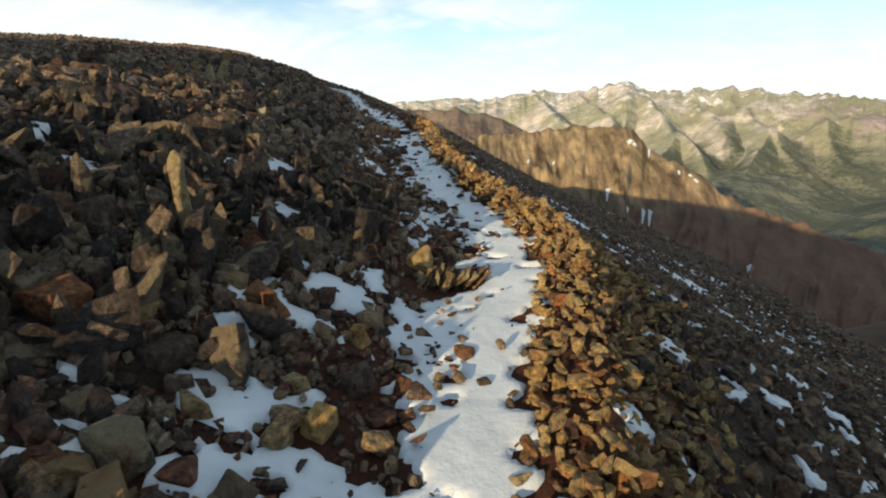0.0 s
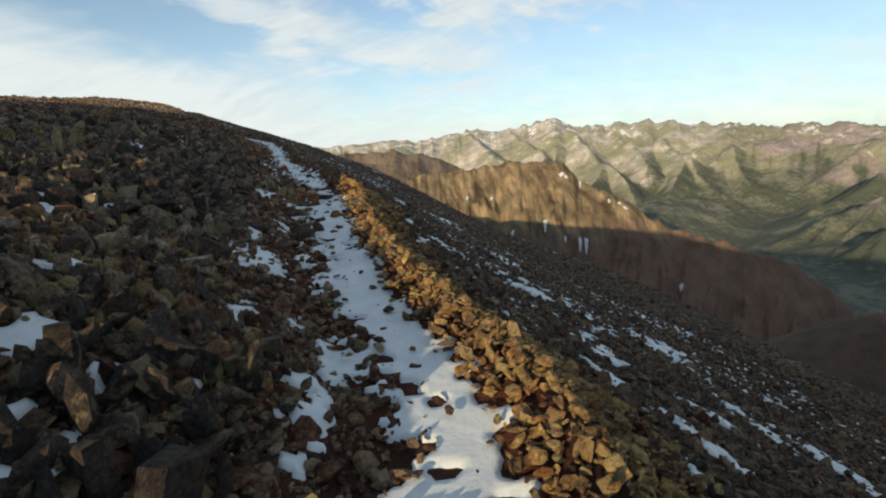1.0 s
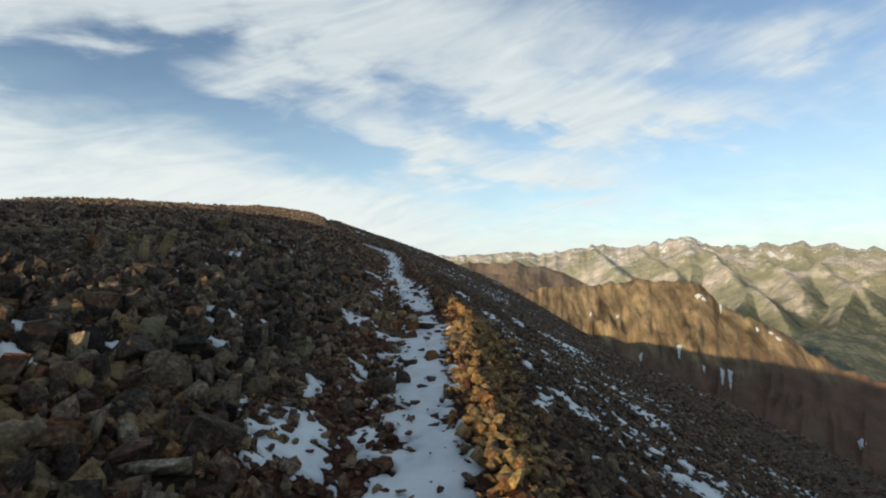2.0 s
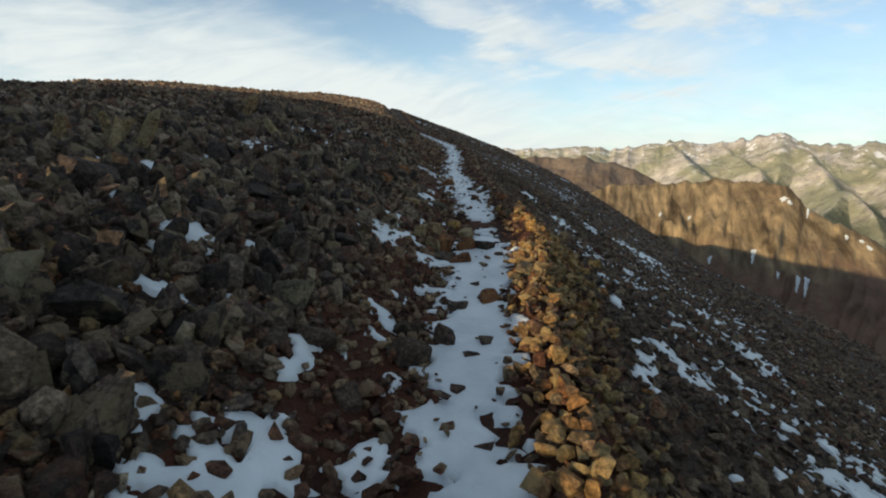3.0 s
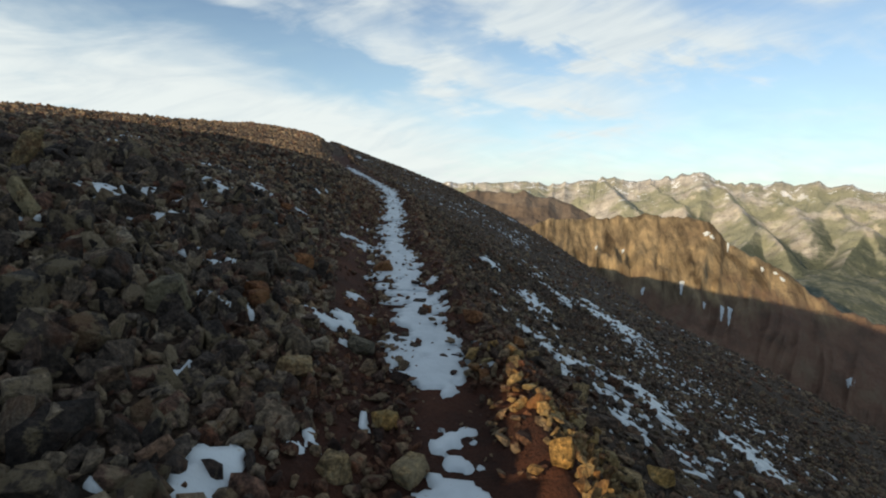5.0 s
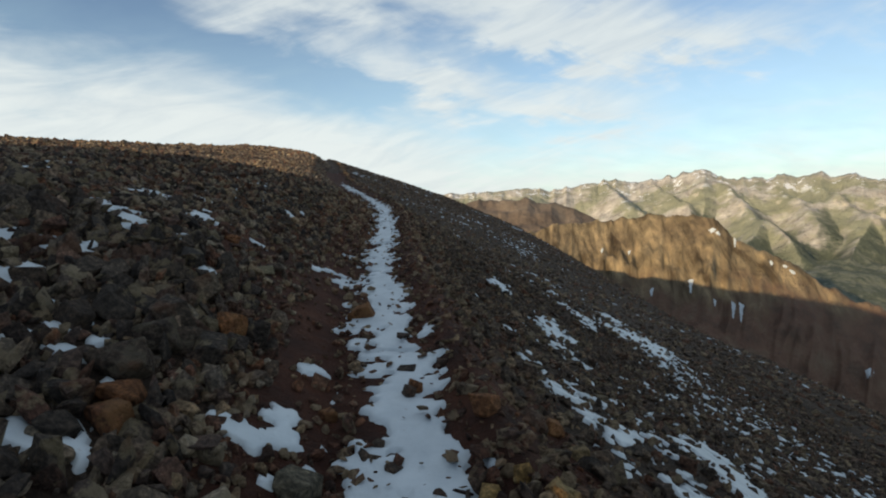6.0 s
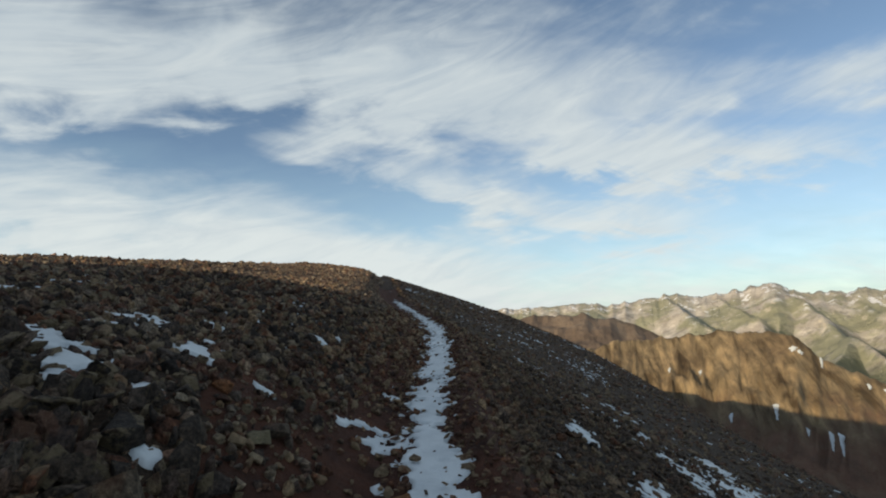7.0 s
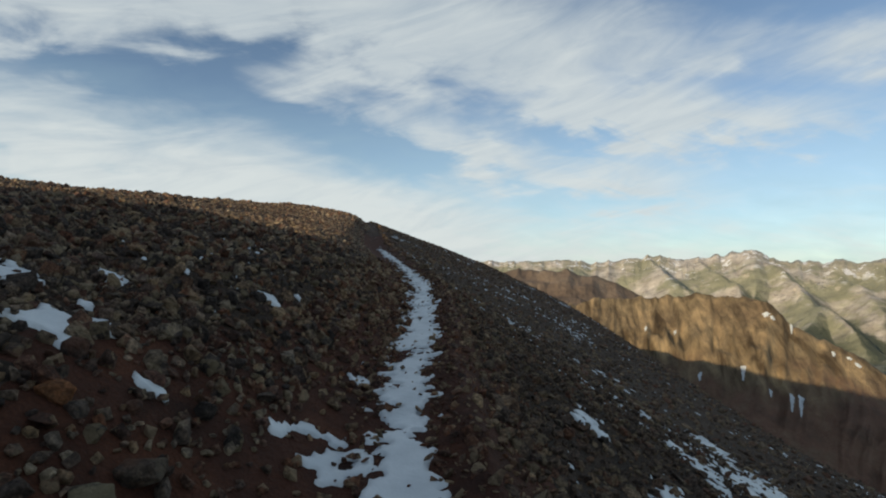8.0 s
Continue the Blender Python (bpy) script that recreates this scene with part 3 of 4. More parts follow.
SNOW_UPHILL_C = [
    (-0.92, 6.06, 0.26, 0.24), (-0.98, 6.42, 0.14, 0.15), (-1.87, 6.74, 0.12, 0.08), (-1.4, 6.21, 0.07, 0.07), (-2, 6.02, 0.1, 0.09), (-2.01, 5.84, 0.04, 0.05),
    (-2.08, 5.5, 0.17, 0.11), (-2.15, 5.54, 0.13, 0.05), (-1.16, 6.86, 0.06, 0.15), (-0.63, 6.45, 0.12, 0.25),
]
SNOW_UPHILL_D = [
    (-1.8, 6.81, 0.11, 0.07), (-1.62, 7.04, 0.13, 0.08), (-1.5, 7.3, 0.05, 0.05), (-1.21, 7.09, 0.07, 0.06), (-1.03, 7.17, 0.03, 0.05), (-2.13, 7.37, 0.12, 0.13),
    (-2.02, 7.12, 0.11, 0.05), (-3.39, 9.14, 0.19, 0.23), (-3.38, 8.3, 0.19, 0.21), (-2.73, 7.47, 0.09, 0.11), (-1.13, 7.86, 0.09, 0.07), (-0.99, 7.75, 0.13, 0.1),
    (-0.98, 7.52, 0.07, 0.07), (-1, 8.44, 0.09, 0.25), (-1.12, 9.19, 0.13, 0.27), (-2.57, 8.25, 0.08, 0.06), (-1.9, 7.68, 0.06, 0.05), (-2.99, 8.32, 0.09, 0.06),
    (-2.8, 8.51, 0.07, 0.05), (-3.67, 8.12, 0.1, 0.06),
]
SNOW_UPHILL_E = [
    (-1.72, 9.73, 0.16, 0.2), (-1.57, 9.3, 0.23, 0.17), (-1.44, 9.4, 0.14, 0.16), (-1.55, 9.06, 0.21, 0.08), (-1.58, 9.57, 0.05, 0.09), (-1.52, 10.27, 0.07, 0.1),
    (-2.05, 9.26, 0.05, 0.09), (-2.03, 8.97, 0.04, 0.05), (-2.57, 9.22, 0.07, 0.05), (-3.69, 10.25, 0.17, 0.33), (-3.46, 9.93, 0.11, 0.1), (-3.97, 10.9, 0.14, 0.3),
    (-3.28, 9.41, 0.1, 0.11), (-3.01, 9.45, 0.06, 0.07), (-3.17, 9.59, 0.06, 0.05), (-4.24, 12.02, 0.14, 0.2), (-4.13, 12.43, 0.21, 0.11), (-3.62, 12.08, 0.1, 0.23),
    (-3.19, 10.84, 0.05, 0.1),
]
SNOW_UPHILL_F = [
    (-2.43, 9.51, 0.07, 0.05), (-2.15, 10.2, 0.04, 0.13), (-1.03, 9.87, 0.06, 0.17), (-1.13, 9.39, 0.15, 0.09), (-1.02, 9.28, 0.04, 0.06), (-1.36, 10.66, 0.04, 0.07),
    (-2.36, 9.27, 0.05, 0.05),
]
SNOW_UPHILL_G = [
    (-2.45, 11.14, 0.14, 0.08), (-2.45, 11.28, 0.09, 0.05), (-2.36, 11.14, 0.04, 0.06), (-1.99, 11.74, 0.14, 0.09), (-1.88, 11.8, 0.09, 0.11), (-1.94, 12.02, 0.08, 0.14),
    (-2.05, 12.69, 0.06, 0.09), (-2.55, 11.59, 0.04, 0.05), (-3.06, 11.62, 0.05, 0.07), (-2.83, 11.64, 0.06, 0.05), (-2.81, 11.84, 0.05, 0.05), (-3.58, 12.12, 0.11, 0.11),
    (-3.01, 11.87, 0.05, 0.1), (-3.25, 11.99, 0.08, 0.05), (-4.08, 12.57, 0.15, 0.1), (-3.82, 12.57, 0.32, 0.08), (-3.63, 12.67, 0.04, 0.11), (-2.12, 13.83, 0.10, 0.22),
    (-1.91, 13.37, 0.09, 0.19), (-1.76, 11.51, 0.04, 0.05),
]
SNOW_UPHILL_H = [
    (-3.02, 13.1, 0.05, 0.05), (-3.46, 13.54, 0.09, 0.09), (-4.37, 13.6, 0.26, 0.19), (-3.94, 13.46, 0.11, 0.18), (-3.8, 13.25, 0.04, 0.08),
    (-4.65, 14.34, 0.08, 0.23), (-4.85, 14.81, 0.18, 0.18), (-6.33, 14.96, 0.11, 0.3), (-6.98, 16.02, 0.13, 0.25), (-2.42, 14.41, 0.05, 0.08),
]
SNOW_UPHILL_I = [
    (-4.06, 14.56, 0.14, 0.2), (-3.9, 14.56, 0.07, 0.11), (-3.94, 14.83, 0.14, 0.08), (-4.2, 15, 0.06, 0.08), (-4.59, 14.84, 0.09, 0.1), (-4.67, 15.59, 0.13, 0.1),
    (-3.77, 14.51, 0.07, 0.05), (-3.46, 14.67, 0.09, 0.05), (-4.16, 16.92, 0.07, 0.06), (-4.17, 17.51, 0.07, 0.05), (-3.05, 15.23, 0.04, 0.06), (-2.97, 15.44, 0.06, 0.05),
    (-2.69, 15.2, 0.11, 0.14), (-2.52, 15.3, 0.1, 0.19), (-2.76, 15.51, 0.06, 0.07), (-3.09, 16.7, 0.07, 0.09),
]
SNOW_DOWNHILL_A = [
    (0.72, 1.66, 0.07, 0.11), (1.37, 2.7, 0.12, 0.1), (1.73, 2.49, 0.06, 0.17), (2.68, 3.12, 0.13, 0.34), (0.95, 1.61, 0.04, 0.08), (1.78, 2.03, 0.04, 0.12),
    (2.44, 6.49, 0.23, 0.56), (1.86, 5.14, 0.13, 0.35), (4.76, 9.07, 0.32, 0.76), (1.53, 6.2, 0.06, 0.18), (3.03, 5.49, 0.15, 0.39), (2.19, 4.48, 0.14, 0.28),
    (3.89, 5.83, 0.18, 0.45), (1.65, 3.72, 0.07, 0.2), (4.49, 5.6, 0.23, 0.56), (2.29, 8.86, 0.29, 0.28), (1.53, 8.02, 0.08, 0.22), (0.75, 8.96, 0.08, 0.22),
    (1.13, 9.27, 0.27, 0.26), (1.85, 10.16, 0.12, 0.32),
]
SNOW_DOWNHILL_B = [
    (0.68, 8.37, 0.08, 0.21), (0.59, 9.89, 0.05, 0.15), (2.79, 12.43, 0.27, 0.57), (2.82, 14.66, 0.3, 0.62), (0.47, 10.18, 0.06, 0.1), (2.48, 14.59, 0.19, 0.48),
    (-0.03, 17.8, 0.24, 0.49), (-0.05, 16.25, 0.16, 0.39), (0.15, 13.44, 0.12, 0.18), (1.2, 14.1, 0.25, 0.6), (2.51, 22.09, 0.69, 1.56), (-0.99, 18.77, 0.15, 0.27),
    (0.69, 20.61, 0.28, 0.66), (2.28, 25.15, 0.32, 0.74), (1.63, 21.59, 0.35, 0.81),
]


def ellipse_mask(x, y, patches, grow=1.0):
    best = np.full(np.shape(x), -9.0)
    for px, py, rx, ry in patches:
        near = (np.abs(x - px) < 3 * rx + 0.3) & (np.abs(y - py) < 3 * ry + 0.3)
        if not near.any():
            continue
        d = 1 - np.hypot((x[near] - px) / (rx * grow), (y[near] - py) / (ry * grow))
        best[near] = np.maximum(best[near], d)
    return best


SNOW_LIST = SNOW_UPHILL_A + SNOW_UPHILL_B + SNOW_UPHILL_C + SNOW_UPHILL_D + SNOW_UPHILL_E + SNOW_UPHILL_F + SNOW_UPHILL_G + SNOW_UPHILL_H + SNOW_UPHILL_I + SNOW_DOWNHILL_A + SNOW_DOWNHILL_B
# half widths of the trodden snow along the trail
TREAD_Y = [-3, 0, 1.5, 2.5, 3.2, 4.0, 5.5, 7.0, 8.2, 9.2, 9.7, 10.0, 10.7, 10.85, 11.1, 11.3, 12.5, 14, 15, 16, 17.5, 20, 24, 30, 35, 39, 80]
TREAD_W = [0.22, 0.22, 0.22, 0.23, 0.22, 0.20, 0.24, 0.25, 0.29, 0.30, 0.26, 0.13, 0.06, -0.10, -0.05, 0.25, 0.25, 0.25, 0.20, 0.17, 0.20, 0.20, 0.17, 0.13, 0.08, -0.15, -0.2]


def snow_depth(x, y):
    """Positive where snow lies, in rough units of its reach."""
    x, y = np.asarray(x, float), np.asarray(y, float)
    s = across(x, y)
    edge = fbm(x / 0.42, y / 0.42, 3, 61) * 0.46 + fbm(x / 0.13, y / 0.10, 2, 67) * 1.15
    tread = np.interp(y, TREAD_Y, TREAD_W) - np.abs(s + 0.03) + edge * np.where(s < 0, 0.55, 0.36)
    holes = np.maximum(fbm(x / 0.17, y / 0.17, 2, 69) - 0.05, 0)
    grain = fbm(x / 0.07, y / 0.06, 2, 73)
    spots = ellipse_mask(x, y, SNOW_LIST, 1.12) * 0.30 + edge * 0.46 + grain * 0.34 - 0.015 + 0.035 * soft_step(y, 10.5, 12) - holes * 0.5
    a, b = (x * 0.8 + y * 0.6) / 0.55, (y * 0.8 - x * 0.6) / 0.30
    fleck = fbm(a / 0.29, b / 0.29, 4, 71)
    band = fbm(x / 3.2, y / 3.2, 2, 77)
    down = fleck + 0.6 * band + 0.45 * grain - 0.262 + 0.02 * soft_step(y, 19, 14) - 0.4 * soft_step(s, 1.45, 0.95)
    up = fleck + 0.5 * band - 0.24 - 0.4 * soft_step(-s, 1.6, 1.0) - 0.5 * soft_step(y, 16.5, 13.5) - 0.4 * soft_step(y, 20, 22.5)
    flecks = np.maximum(np.where(s > 0.95, down, -1), np.where(s < -1.2, up, -1)) * 0.8
    return np.maximum(np.maximum(tread, spots), flecks)


def snow_sheet(name, x0, x1, y0, y1, step, follow=True, apart=0, label=""):
    """A sheet that lies over the ground where snow is and dips under it elsewhere."""
    ys = np.arange(y0, y1, step)
    xs = np.arange(x0, x1, step)
    X, Y = np.meshgrid(xs, ys)
    if follow:
        X = X + trail_x(Y)
    d = snow_depth(X, Y)
    Z = hillside(X, Y) + np.clip(d * 1.1, -0.09, 0.030) + 0.014 * fbm(X / 0.45, Y / 0.45, 3, 83) - 0.005
    ny, nx = X.shape
    i, j = np.meshgrid(np.arange(ny - 1), np.arange(nx - 1), indexing="ij")
    quads = np.stack([i * nx + j, i * nx + j + 1, (i + 1) * nx + j + 1, (i + 1) * nx + j], -1).reshape(-1, 4)
    keep = (d.ravel()[quads] > -0.12).any(1)
    quads = quads[keep]
    verts = np.stack([X, Y, Z], -1).reshape(-1, 3)

    def sheet(some, title):
        used, inverse = np.unique(some, return_inverse=True)
        return new(title, fast_mesh(title, verts[used], inverse.reshape(-1, 4), [SNOW], None, True))

    if not apart:
        return sheet(quads, name)
    # each larger patch becomes a thing of its own, the small flecks stay together
    row = quads[:, 0]
    cell = {int(v): n for n, v in enumerate(row)}
    seen, patches = np.zeros(len(row), bool), []
    for n in range(len(row)):
        if seen[n]:
            continue
        seen[n], stack, found = True, [n], []
        while stack:
            k = stack.pop()
            found.append(k)
            v = int(row[k])
            for w in (v - 1, v + 1, v - nx, v + nx):
                o = cell.get(w)
                if o is not None and not seen[o]:
                    seen[o] = True
                    stack.append(o)
        patches.append(found)
    patches.sort(key=len, reverse=True)
    for found in patches[:apart]:
        tagged(sheet(quads[found], "snow_patch"), label, "snow patch", group="snow patches among the stones")
    return sheet(quads[[k for found in patches[apart:] for k in found]], name)


tread = tagged(snow_sheet("snow_trail", -0.8, 0.75, -3, 26, 0.03), "trodden snow lying along the narrow footpath", "snow", kind="structure")
tagged(snow_sheet("snow_trail", -0.8, 0.8, 26, 85, 0.10), "far stretch of snow on the footpath", "snow", kind="structure")
tagged(snow_sheet("snow_flecks", -8.0, -0.755, -1, 24, 0.027, apart=60, label="thin ragged patch of old snow between talus stones"), "thin old snow patches between the talus stones", "snow", kind="stuff")
tagged(snow_sheet("snow_flecks", 0.66, 9.0, -1, 28, 0.032, apart=40, label="wind-blown streak of snow on brown scree"), "wind-blown snow flecks on the scree below the path", "snow", kind="stuff")
tagged(snow_sheet("snow_flecks", 0.8, 26.0, 28, 70, 0.16), "far snow flecks on the scree slope", "snow", kind="stuff")



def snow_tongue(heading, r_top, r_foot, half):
    """A strip of old snow for a gully of the ochre ridge, wider at its top, placed to fit the camera's view."""
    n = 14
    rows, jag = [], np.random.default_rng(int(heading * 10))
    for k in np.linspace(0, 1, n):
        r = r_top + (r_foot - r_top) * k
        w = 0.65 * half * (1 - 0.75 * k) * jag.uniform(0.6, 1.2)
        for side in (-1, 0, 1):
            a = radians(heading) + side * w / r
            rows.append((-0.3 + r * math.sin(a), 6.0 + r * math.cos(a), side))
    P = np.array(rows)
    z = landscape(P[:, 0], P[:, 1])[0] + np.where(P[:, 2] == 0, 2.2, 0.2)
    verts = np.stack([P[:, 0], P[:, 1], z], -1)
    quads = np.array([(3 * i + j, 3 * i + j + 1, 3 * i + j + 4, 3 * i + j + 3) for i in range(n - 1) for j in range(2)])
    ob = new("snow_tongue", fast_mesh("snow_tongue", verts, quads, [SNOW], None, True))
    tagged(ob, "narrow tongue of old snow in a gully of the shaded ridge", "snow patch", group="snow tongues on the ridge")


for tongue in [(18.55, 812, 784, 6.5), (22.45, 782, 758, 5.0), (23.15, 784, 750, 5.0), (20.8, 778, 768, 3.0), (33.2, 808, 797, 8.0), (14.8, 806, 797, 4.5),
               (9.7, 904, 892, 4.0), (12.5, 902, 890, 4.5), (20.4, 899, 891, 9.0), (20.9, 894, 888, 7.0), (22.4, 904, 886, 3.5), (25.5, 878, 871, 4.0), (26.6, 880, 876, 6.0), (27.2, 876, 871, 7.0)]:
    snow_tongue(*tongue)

# ---- stones ----


def block(rng, dims, cuts=2, extra=4):
    """A broken angular block: a box with pulled-in and struck-off corners, as vertices and triangles."""
    pts = np.array([(a, b, c) for a in (-1, 1) for b in (-1, 1) for c in (-1, 1)], float)
    pts *= rng.uniform(0.5, 1.0, pts.shape)
    pts = np.delete(pts, rng.choice(8, cuts + rng.integers(0, 2), replace=False), 0)
    more = rng.uniform(-1, 1, (extra, 3))
    more /= np.abs(more).max(1, keepdims=True)
    pts = np.concatenate([pts, more * rng.uniform(0.75, 1.0, (extra, 1))]) * np.array(dims) / 2
    return hull_of(pts)


def hull_of(pts):
    bm = bmesh.new()
    for p in pts:
        bm.verts.new(p)
    hull = bmesh.ops.convex_hull(bm, input=bm.verts)
    bmesh.ops.delete(bm, geom=list({g for g in hull["geom_interior"] + hull["geom_unused"] if isinstance(g, bmesh.types.BMVert)}), context="VERTS")
    bmesh.ops.triangulate(bm, faces=bm.faces)
    bm.verts.index_update()
    verts = np.array([v.co[:] for v in bm.verts])
    tris = np.array([[v.index for v in f.verts] for f in bm.faces])
    bm.free()
    return verts, tris


def lump(rng, dims, n=15):
    """A rounder broken stone: the hull of points on a dented ellipsoid."""
    pts = rng.normal(0, 1, (n, 3))
    pts /= np.linalg.norm(pts, axis=1, keepdims=True)
    pts *= rng.uniform(0.8, 1.1, (n, 1)) * np.array(dims) / 2 * 1.08
    return hull_of(pts)


SHAPES_RNG = np.random.default_rng(11)
SLABS = [block(SHAPES_RNG, (1.0, SHAPES_RNG.uniform(0.55, 0.85), SHAPES_RNG.uniform(0.22, 0.4))) for _ in range(8)]
SLABS += [lump(SHAPES_RNG, (1.0, SHAPES_RNG.uniform(0.5, 0.85), SHAPES_RNG.uniform(0.25, 0.42)), 20) for _ in range(14)]
BLOCKS = [block(SHAPES_RNG, (1.0, SHAPES_RNG.uniform(0.65, 0.95), SHAPES_RNG.uniform(0.45, 0.75)), 2, 6) for _ in range(8)]
BLOCKS += [lump(SHAPES_RNG, (1.0, SHAPES_RNG.uniform(0.6, 0.9), SHAPES_RNG.uniform(0.45, 0.8)), 18) for _ in range(16)]


def turns(a, b, c):
    """Rotation matrices from three arrays of angles."""
    ca, sa, cb, sb, cc, sc = np.cos(a), np.sin(a), np.cos(b), np.sin(b), np.cos(c), np.sin(c)
    o, z = np.ones_like(a), np.zeros_like(a)
    rx = np.stack([o, z, z, z, ca, -sa, z, sa, ca], -1).reshape(-1, 3, 3)
    ry = np.stack([cb, z, sb, z, o, z, -sb, z, cb], -1).reshape(-1, 3, 3)
    rz = np.stack([cc, -sc, z, sc, cc, z, z, z, o], -1).reshape(-1, 3, 3)
    return rz @ ry @ rx


CLEAR = []  # room kept for the single rocks: place and reach


def strew(rng, s0, s1, y0, y1, gap, small, large, tilt, shapes, thin=None, sink=0.25, bare=0.9, lift=0.0):
    """Jittered stones over a stretch of slope: rows of place, size, turn and shape."""
    S, Y = np.meshgrid(np.arange(s0, s1, gap), np.arange(y0, y1, gap))
    S = S.ravel() + rng.uniform(-0.5, 0.5, S.size) * gap
    Y = Y.ravel() + rng.uniform(-0.5, 0.5, Y.size) * gap
    X = trail_x(Y) + S
    keep = rng.random(X.size) > bare * soft_step(snow_depth(X, Y), -0.05, 0.04)
    keep &= ellipse_mask(X, Y, CLEAR) < rng.uniform(-0.1, 0.3, X.size)
    if thin is not None:
        keep &= rng.random(X.size) < thin(S, Y)
    X, Y = X[keep], Y[keep]
    n = X.size
    size = small * (large / small) ** (rng.random(n) ** 1.6)
    Z = hillside(X, Y) + size * (0.28 - sink) + lift * rng.random(n)
    R = turns(rng.normal(0, tilt, n), rng.normal(0, tilt, n), rng.uniform(0, 6.283, n))
    return np.stack([X, Y, Z], -1), size, R, rng.integers(0, len(shapes), n)


def joined(name, groups, material, parent=None):
    """All given stones in one mesh."""
    V, T, base = [], [], 0
    for (P, size, R, which), shapes in groups:
        for k, (v, t) in enumerate(shapes):
            pick = which == k
            if not pick.any():
                continue
            w = np.einsum("nij,vj->nvi", R[pick], v) * size[pick][:, None, None] + P[pick][:, None]
            m = len(w)
            V.append(w.reshape(-1, 3))
            T.append((t[None] + (base + np.arange(m) * len(v))[:, None, None]).reshape(-1, 3))
            base += m * len(v)
    ob = new(name, fast_mesh(name, np.concatenate(V), np.concatenate(T), [material]))
    ob.parent = parent
    return tagged(ob, kind="stuff")


def split(group, chosen):
    return [tuple(a[chosen] for a in group), tuple(a[~chosen] for a in group)]


SHARED = {}


def single(group, shapes, material, parent):
    """Stones as objects of their own on shared meshes."""
    for p, size, R, k in zip(*group):
        key = (len(shapes), k, material.name)
        if key not in SHARED:
            SHARED[key] = fast_mesh("stone", *shapes[k], [material])
        ob = new("stone", SHARED[key])
        m = Matrix(R.tolist()).to_4x4()
        ob.matrix_world = Matrix.Translation(p.tolist()) @ m @ Matrix.Scale(float(size), 4)
        ob.parent = parent


def nearest(group, count, big=0.0):
    """The stones that lie closest to the path, as a mask."""
    P, size = group[0], group[1]
    d = np.abs(across(P[:, 0], P[:, 1])) + np.maximum(-P[:, 1], 0) * 2 + np.maximum(P[:, 1] - 15, 0) * 2 + 9 * (size < big)
    mask = np.zeros(len(P), bool)
    mask[np.argsort(d)[:count]] = True
    return mask


def slope_empty(name, label, category):
    ob = new(name)
    ob.location = (0, 0, 0)
    return tagged(ob, label, category, kind="structure")


# single rocks that stand out: x, y, width, height
RUSTY_ROCKS = [
    (-1.03, 0.94, 0.14, 0.13), (0.59, 1.27, 0.12, 0.13), (-1.4, 1.67, 0.2, 0.17), (-0.82, 2.1, 0.18, 0.19),
    (0.1, 2.18, 0.15, 0.07), (0.66, 2.57, 0.16, 0.11), (-1.03, 2.59, 0.17, 0.12), (-0.27, 8.31, 0.13, 0.11),
    (-0.44, 8.39, 0.18, 0.11), (-4.47, 8.59, 0.19, 0.23), (-1.09, 9.67, 0.18, 0.24), (-0.9, 9.74, 0.19, 0.16),
    (-0.89, 9.33, 0.21, 0.12), (-2.51, 12.5, 0.2, 0.2), (-2.44, 11.53, 0.23, 0.14), (-0.39, 10.87, 0.13, 0.15), (-0.71, 11.27, 0.09, 0.1), (-2.35, 11.37, 0.18, 0.18),
]
RUSTY_ROCKS += [
    (-0.86, 12.21, 0.19, 0.13), (-1.76, 12.22, 0.14, 0.11), (-1.32, 12.54, 0.11, 0.11), (-0.48, 12.62, 0.16, 0.12),
    (-2.12, 14.03, 0.24, 0.19), (-3.43, 14.15, 0.12, 0.09),
]
STANDING_ROCKS = [
    (-1.31, 2.42, 0.15, 0.34), (-3.98, 8.62, 0.10, 0.26), (-3.88, 8.68, 0.08, 0.27), (-3.72, 8.45, 0.15, 0.30), (-3.66, 8.72, 0.14, 0.36),
    (-3.92, 11.12, 0.14, 0.28), (-4.9, 12.1, 0.17, 0.30), (-5.3, 12.6, 0.12, 0.2), (-4.15, 8.3, 0.12, 0.18),
]
TAN_ROCKS = [
    (0.25, 1.39, 0.09, 0.06), (-0.6, 1.45, 0.13, 0.11), (-0.26, 1.55, 0.12, 0.12), (-0.6, 1.73, 0.11, 0.08),
    (-1.39, 2.21, 0.13, 0.16), (-1.83, 3.53, 0.19, 0.24), (-1.01, 10.27, 0.18, 0.16), (-1.33, 10.11, 0.14, 0.17), (-1.37, 9.71, 0.15, 0.18), (-1.2, 9.6, 0.17, 0.13), (-1.8, 10.75, 0.24, 0.14),
    (0.17, 10.87, 0.14, 0.12), (0.04, 12.04, 0.13, 0.2), (-0.34, 12.42, 0.11, 0.11),
]
DARK_ROCKS = [
    (-0.63, 1.2, 0.11, 0.12), (-1.51, 1.48, 0.14, 0.21), (-1.02, 1.64, 0.24, 0.11), (0.26, 1.78, 0.05, 0.06),
    (-0.38, 1.87, 0.15, 0.15), (0.16, 1.92, 0.07, 0.07), (-1.63, 2.26, 0.18, 0.22), (-0.6, 2.33, 0.1, 0.12),
    (-1.69, 6.13, 0.18, 0.15), (-1.24, 6.7, 0.1, 0.15), (-0.85, 6.85, 0.14, 0.14), (-1.17, 7.13, 0.19, 0.19),
]
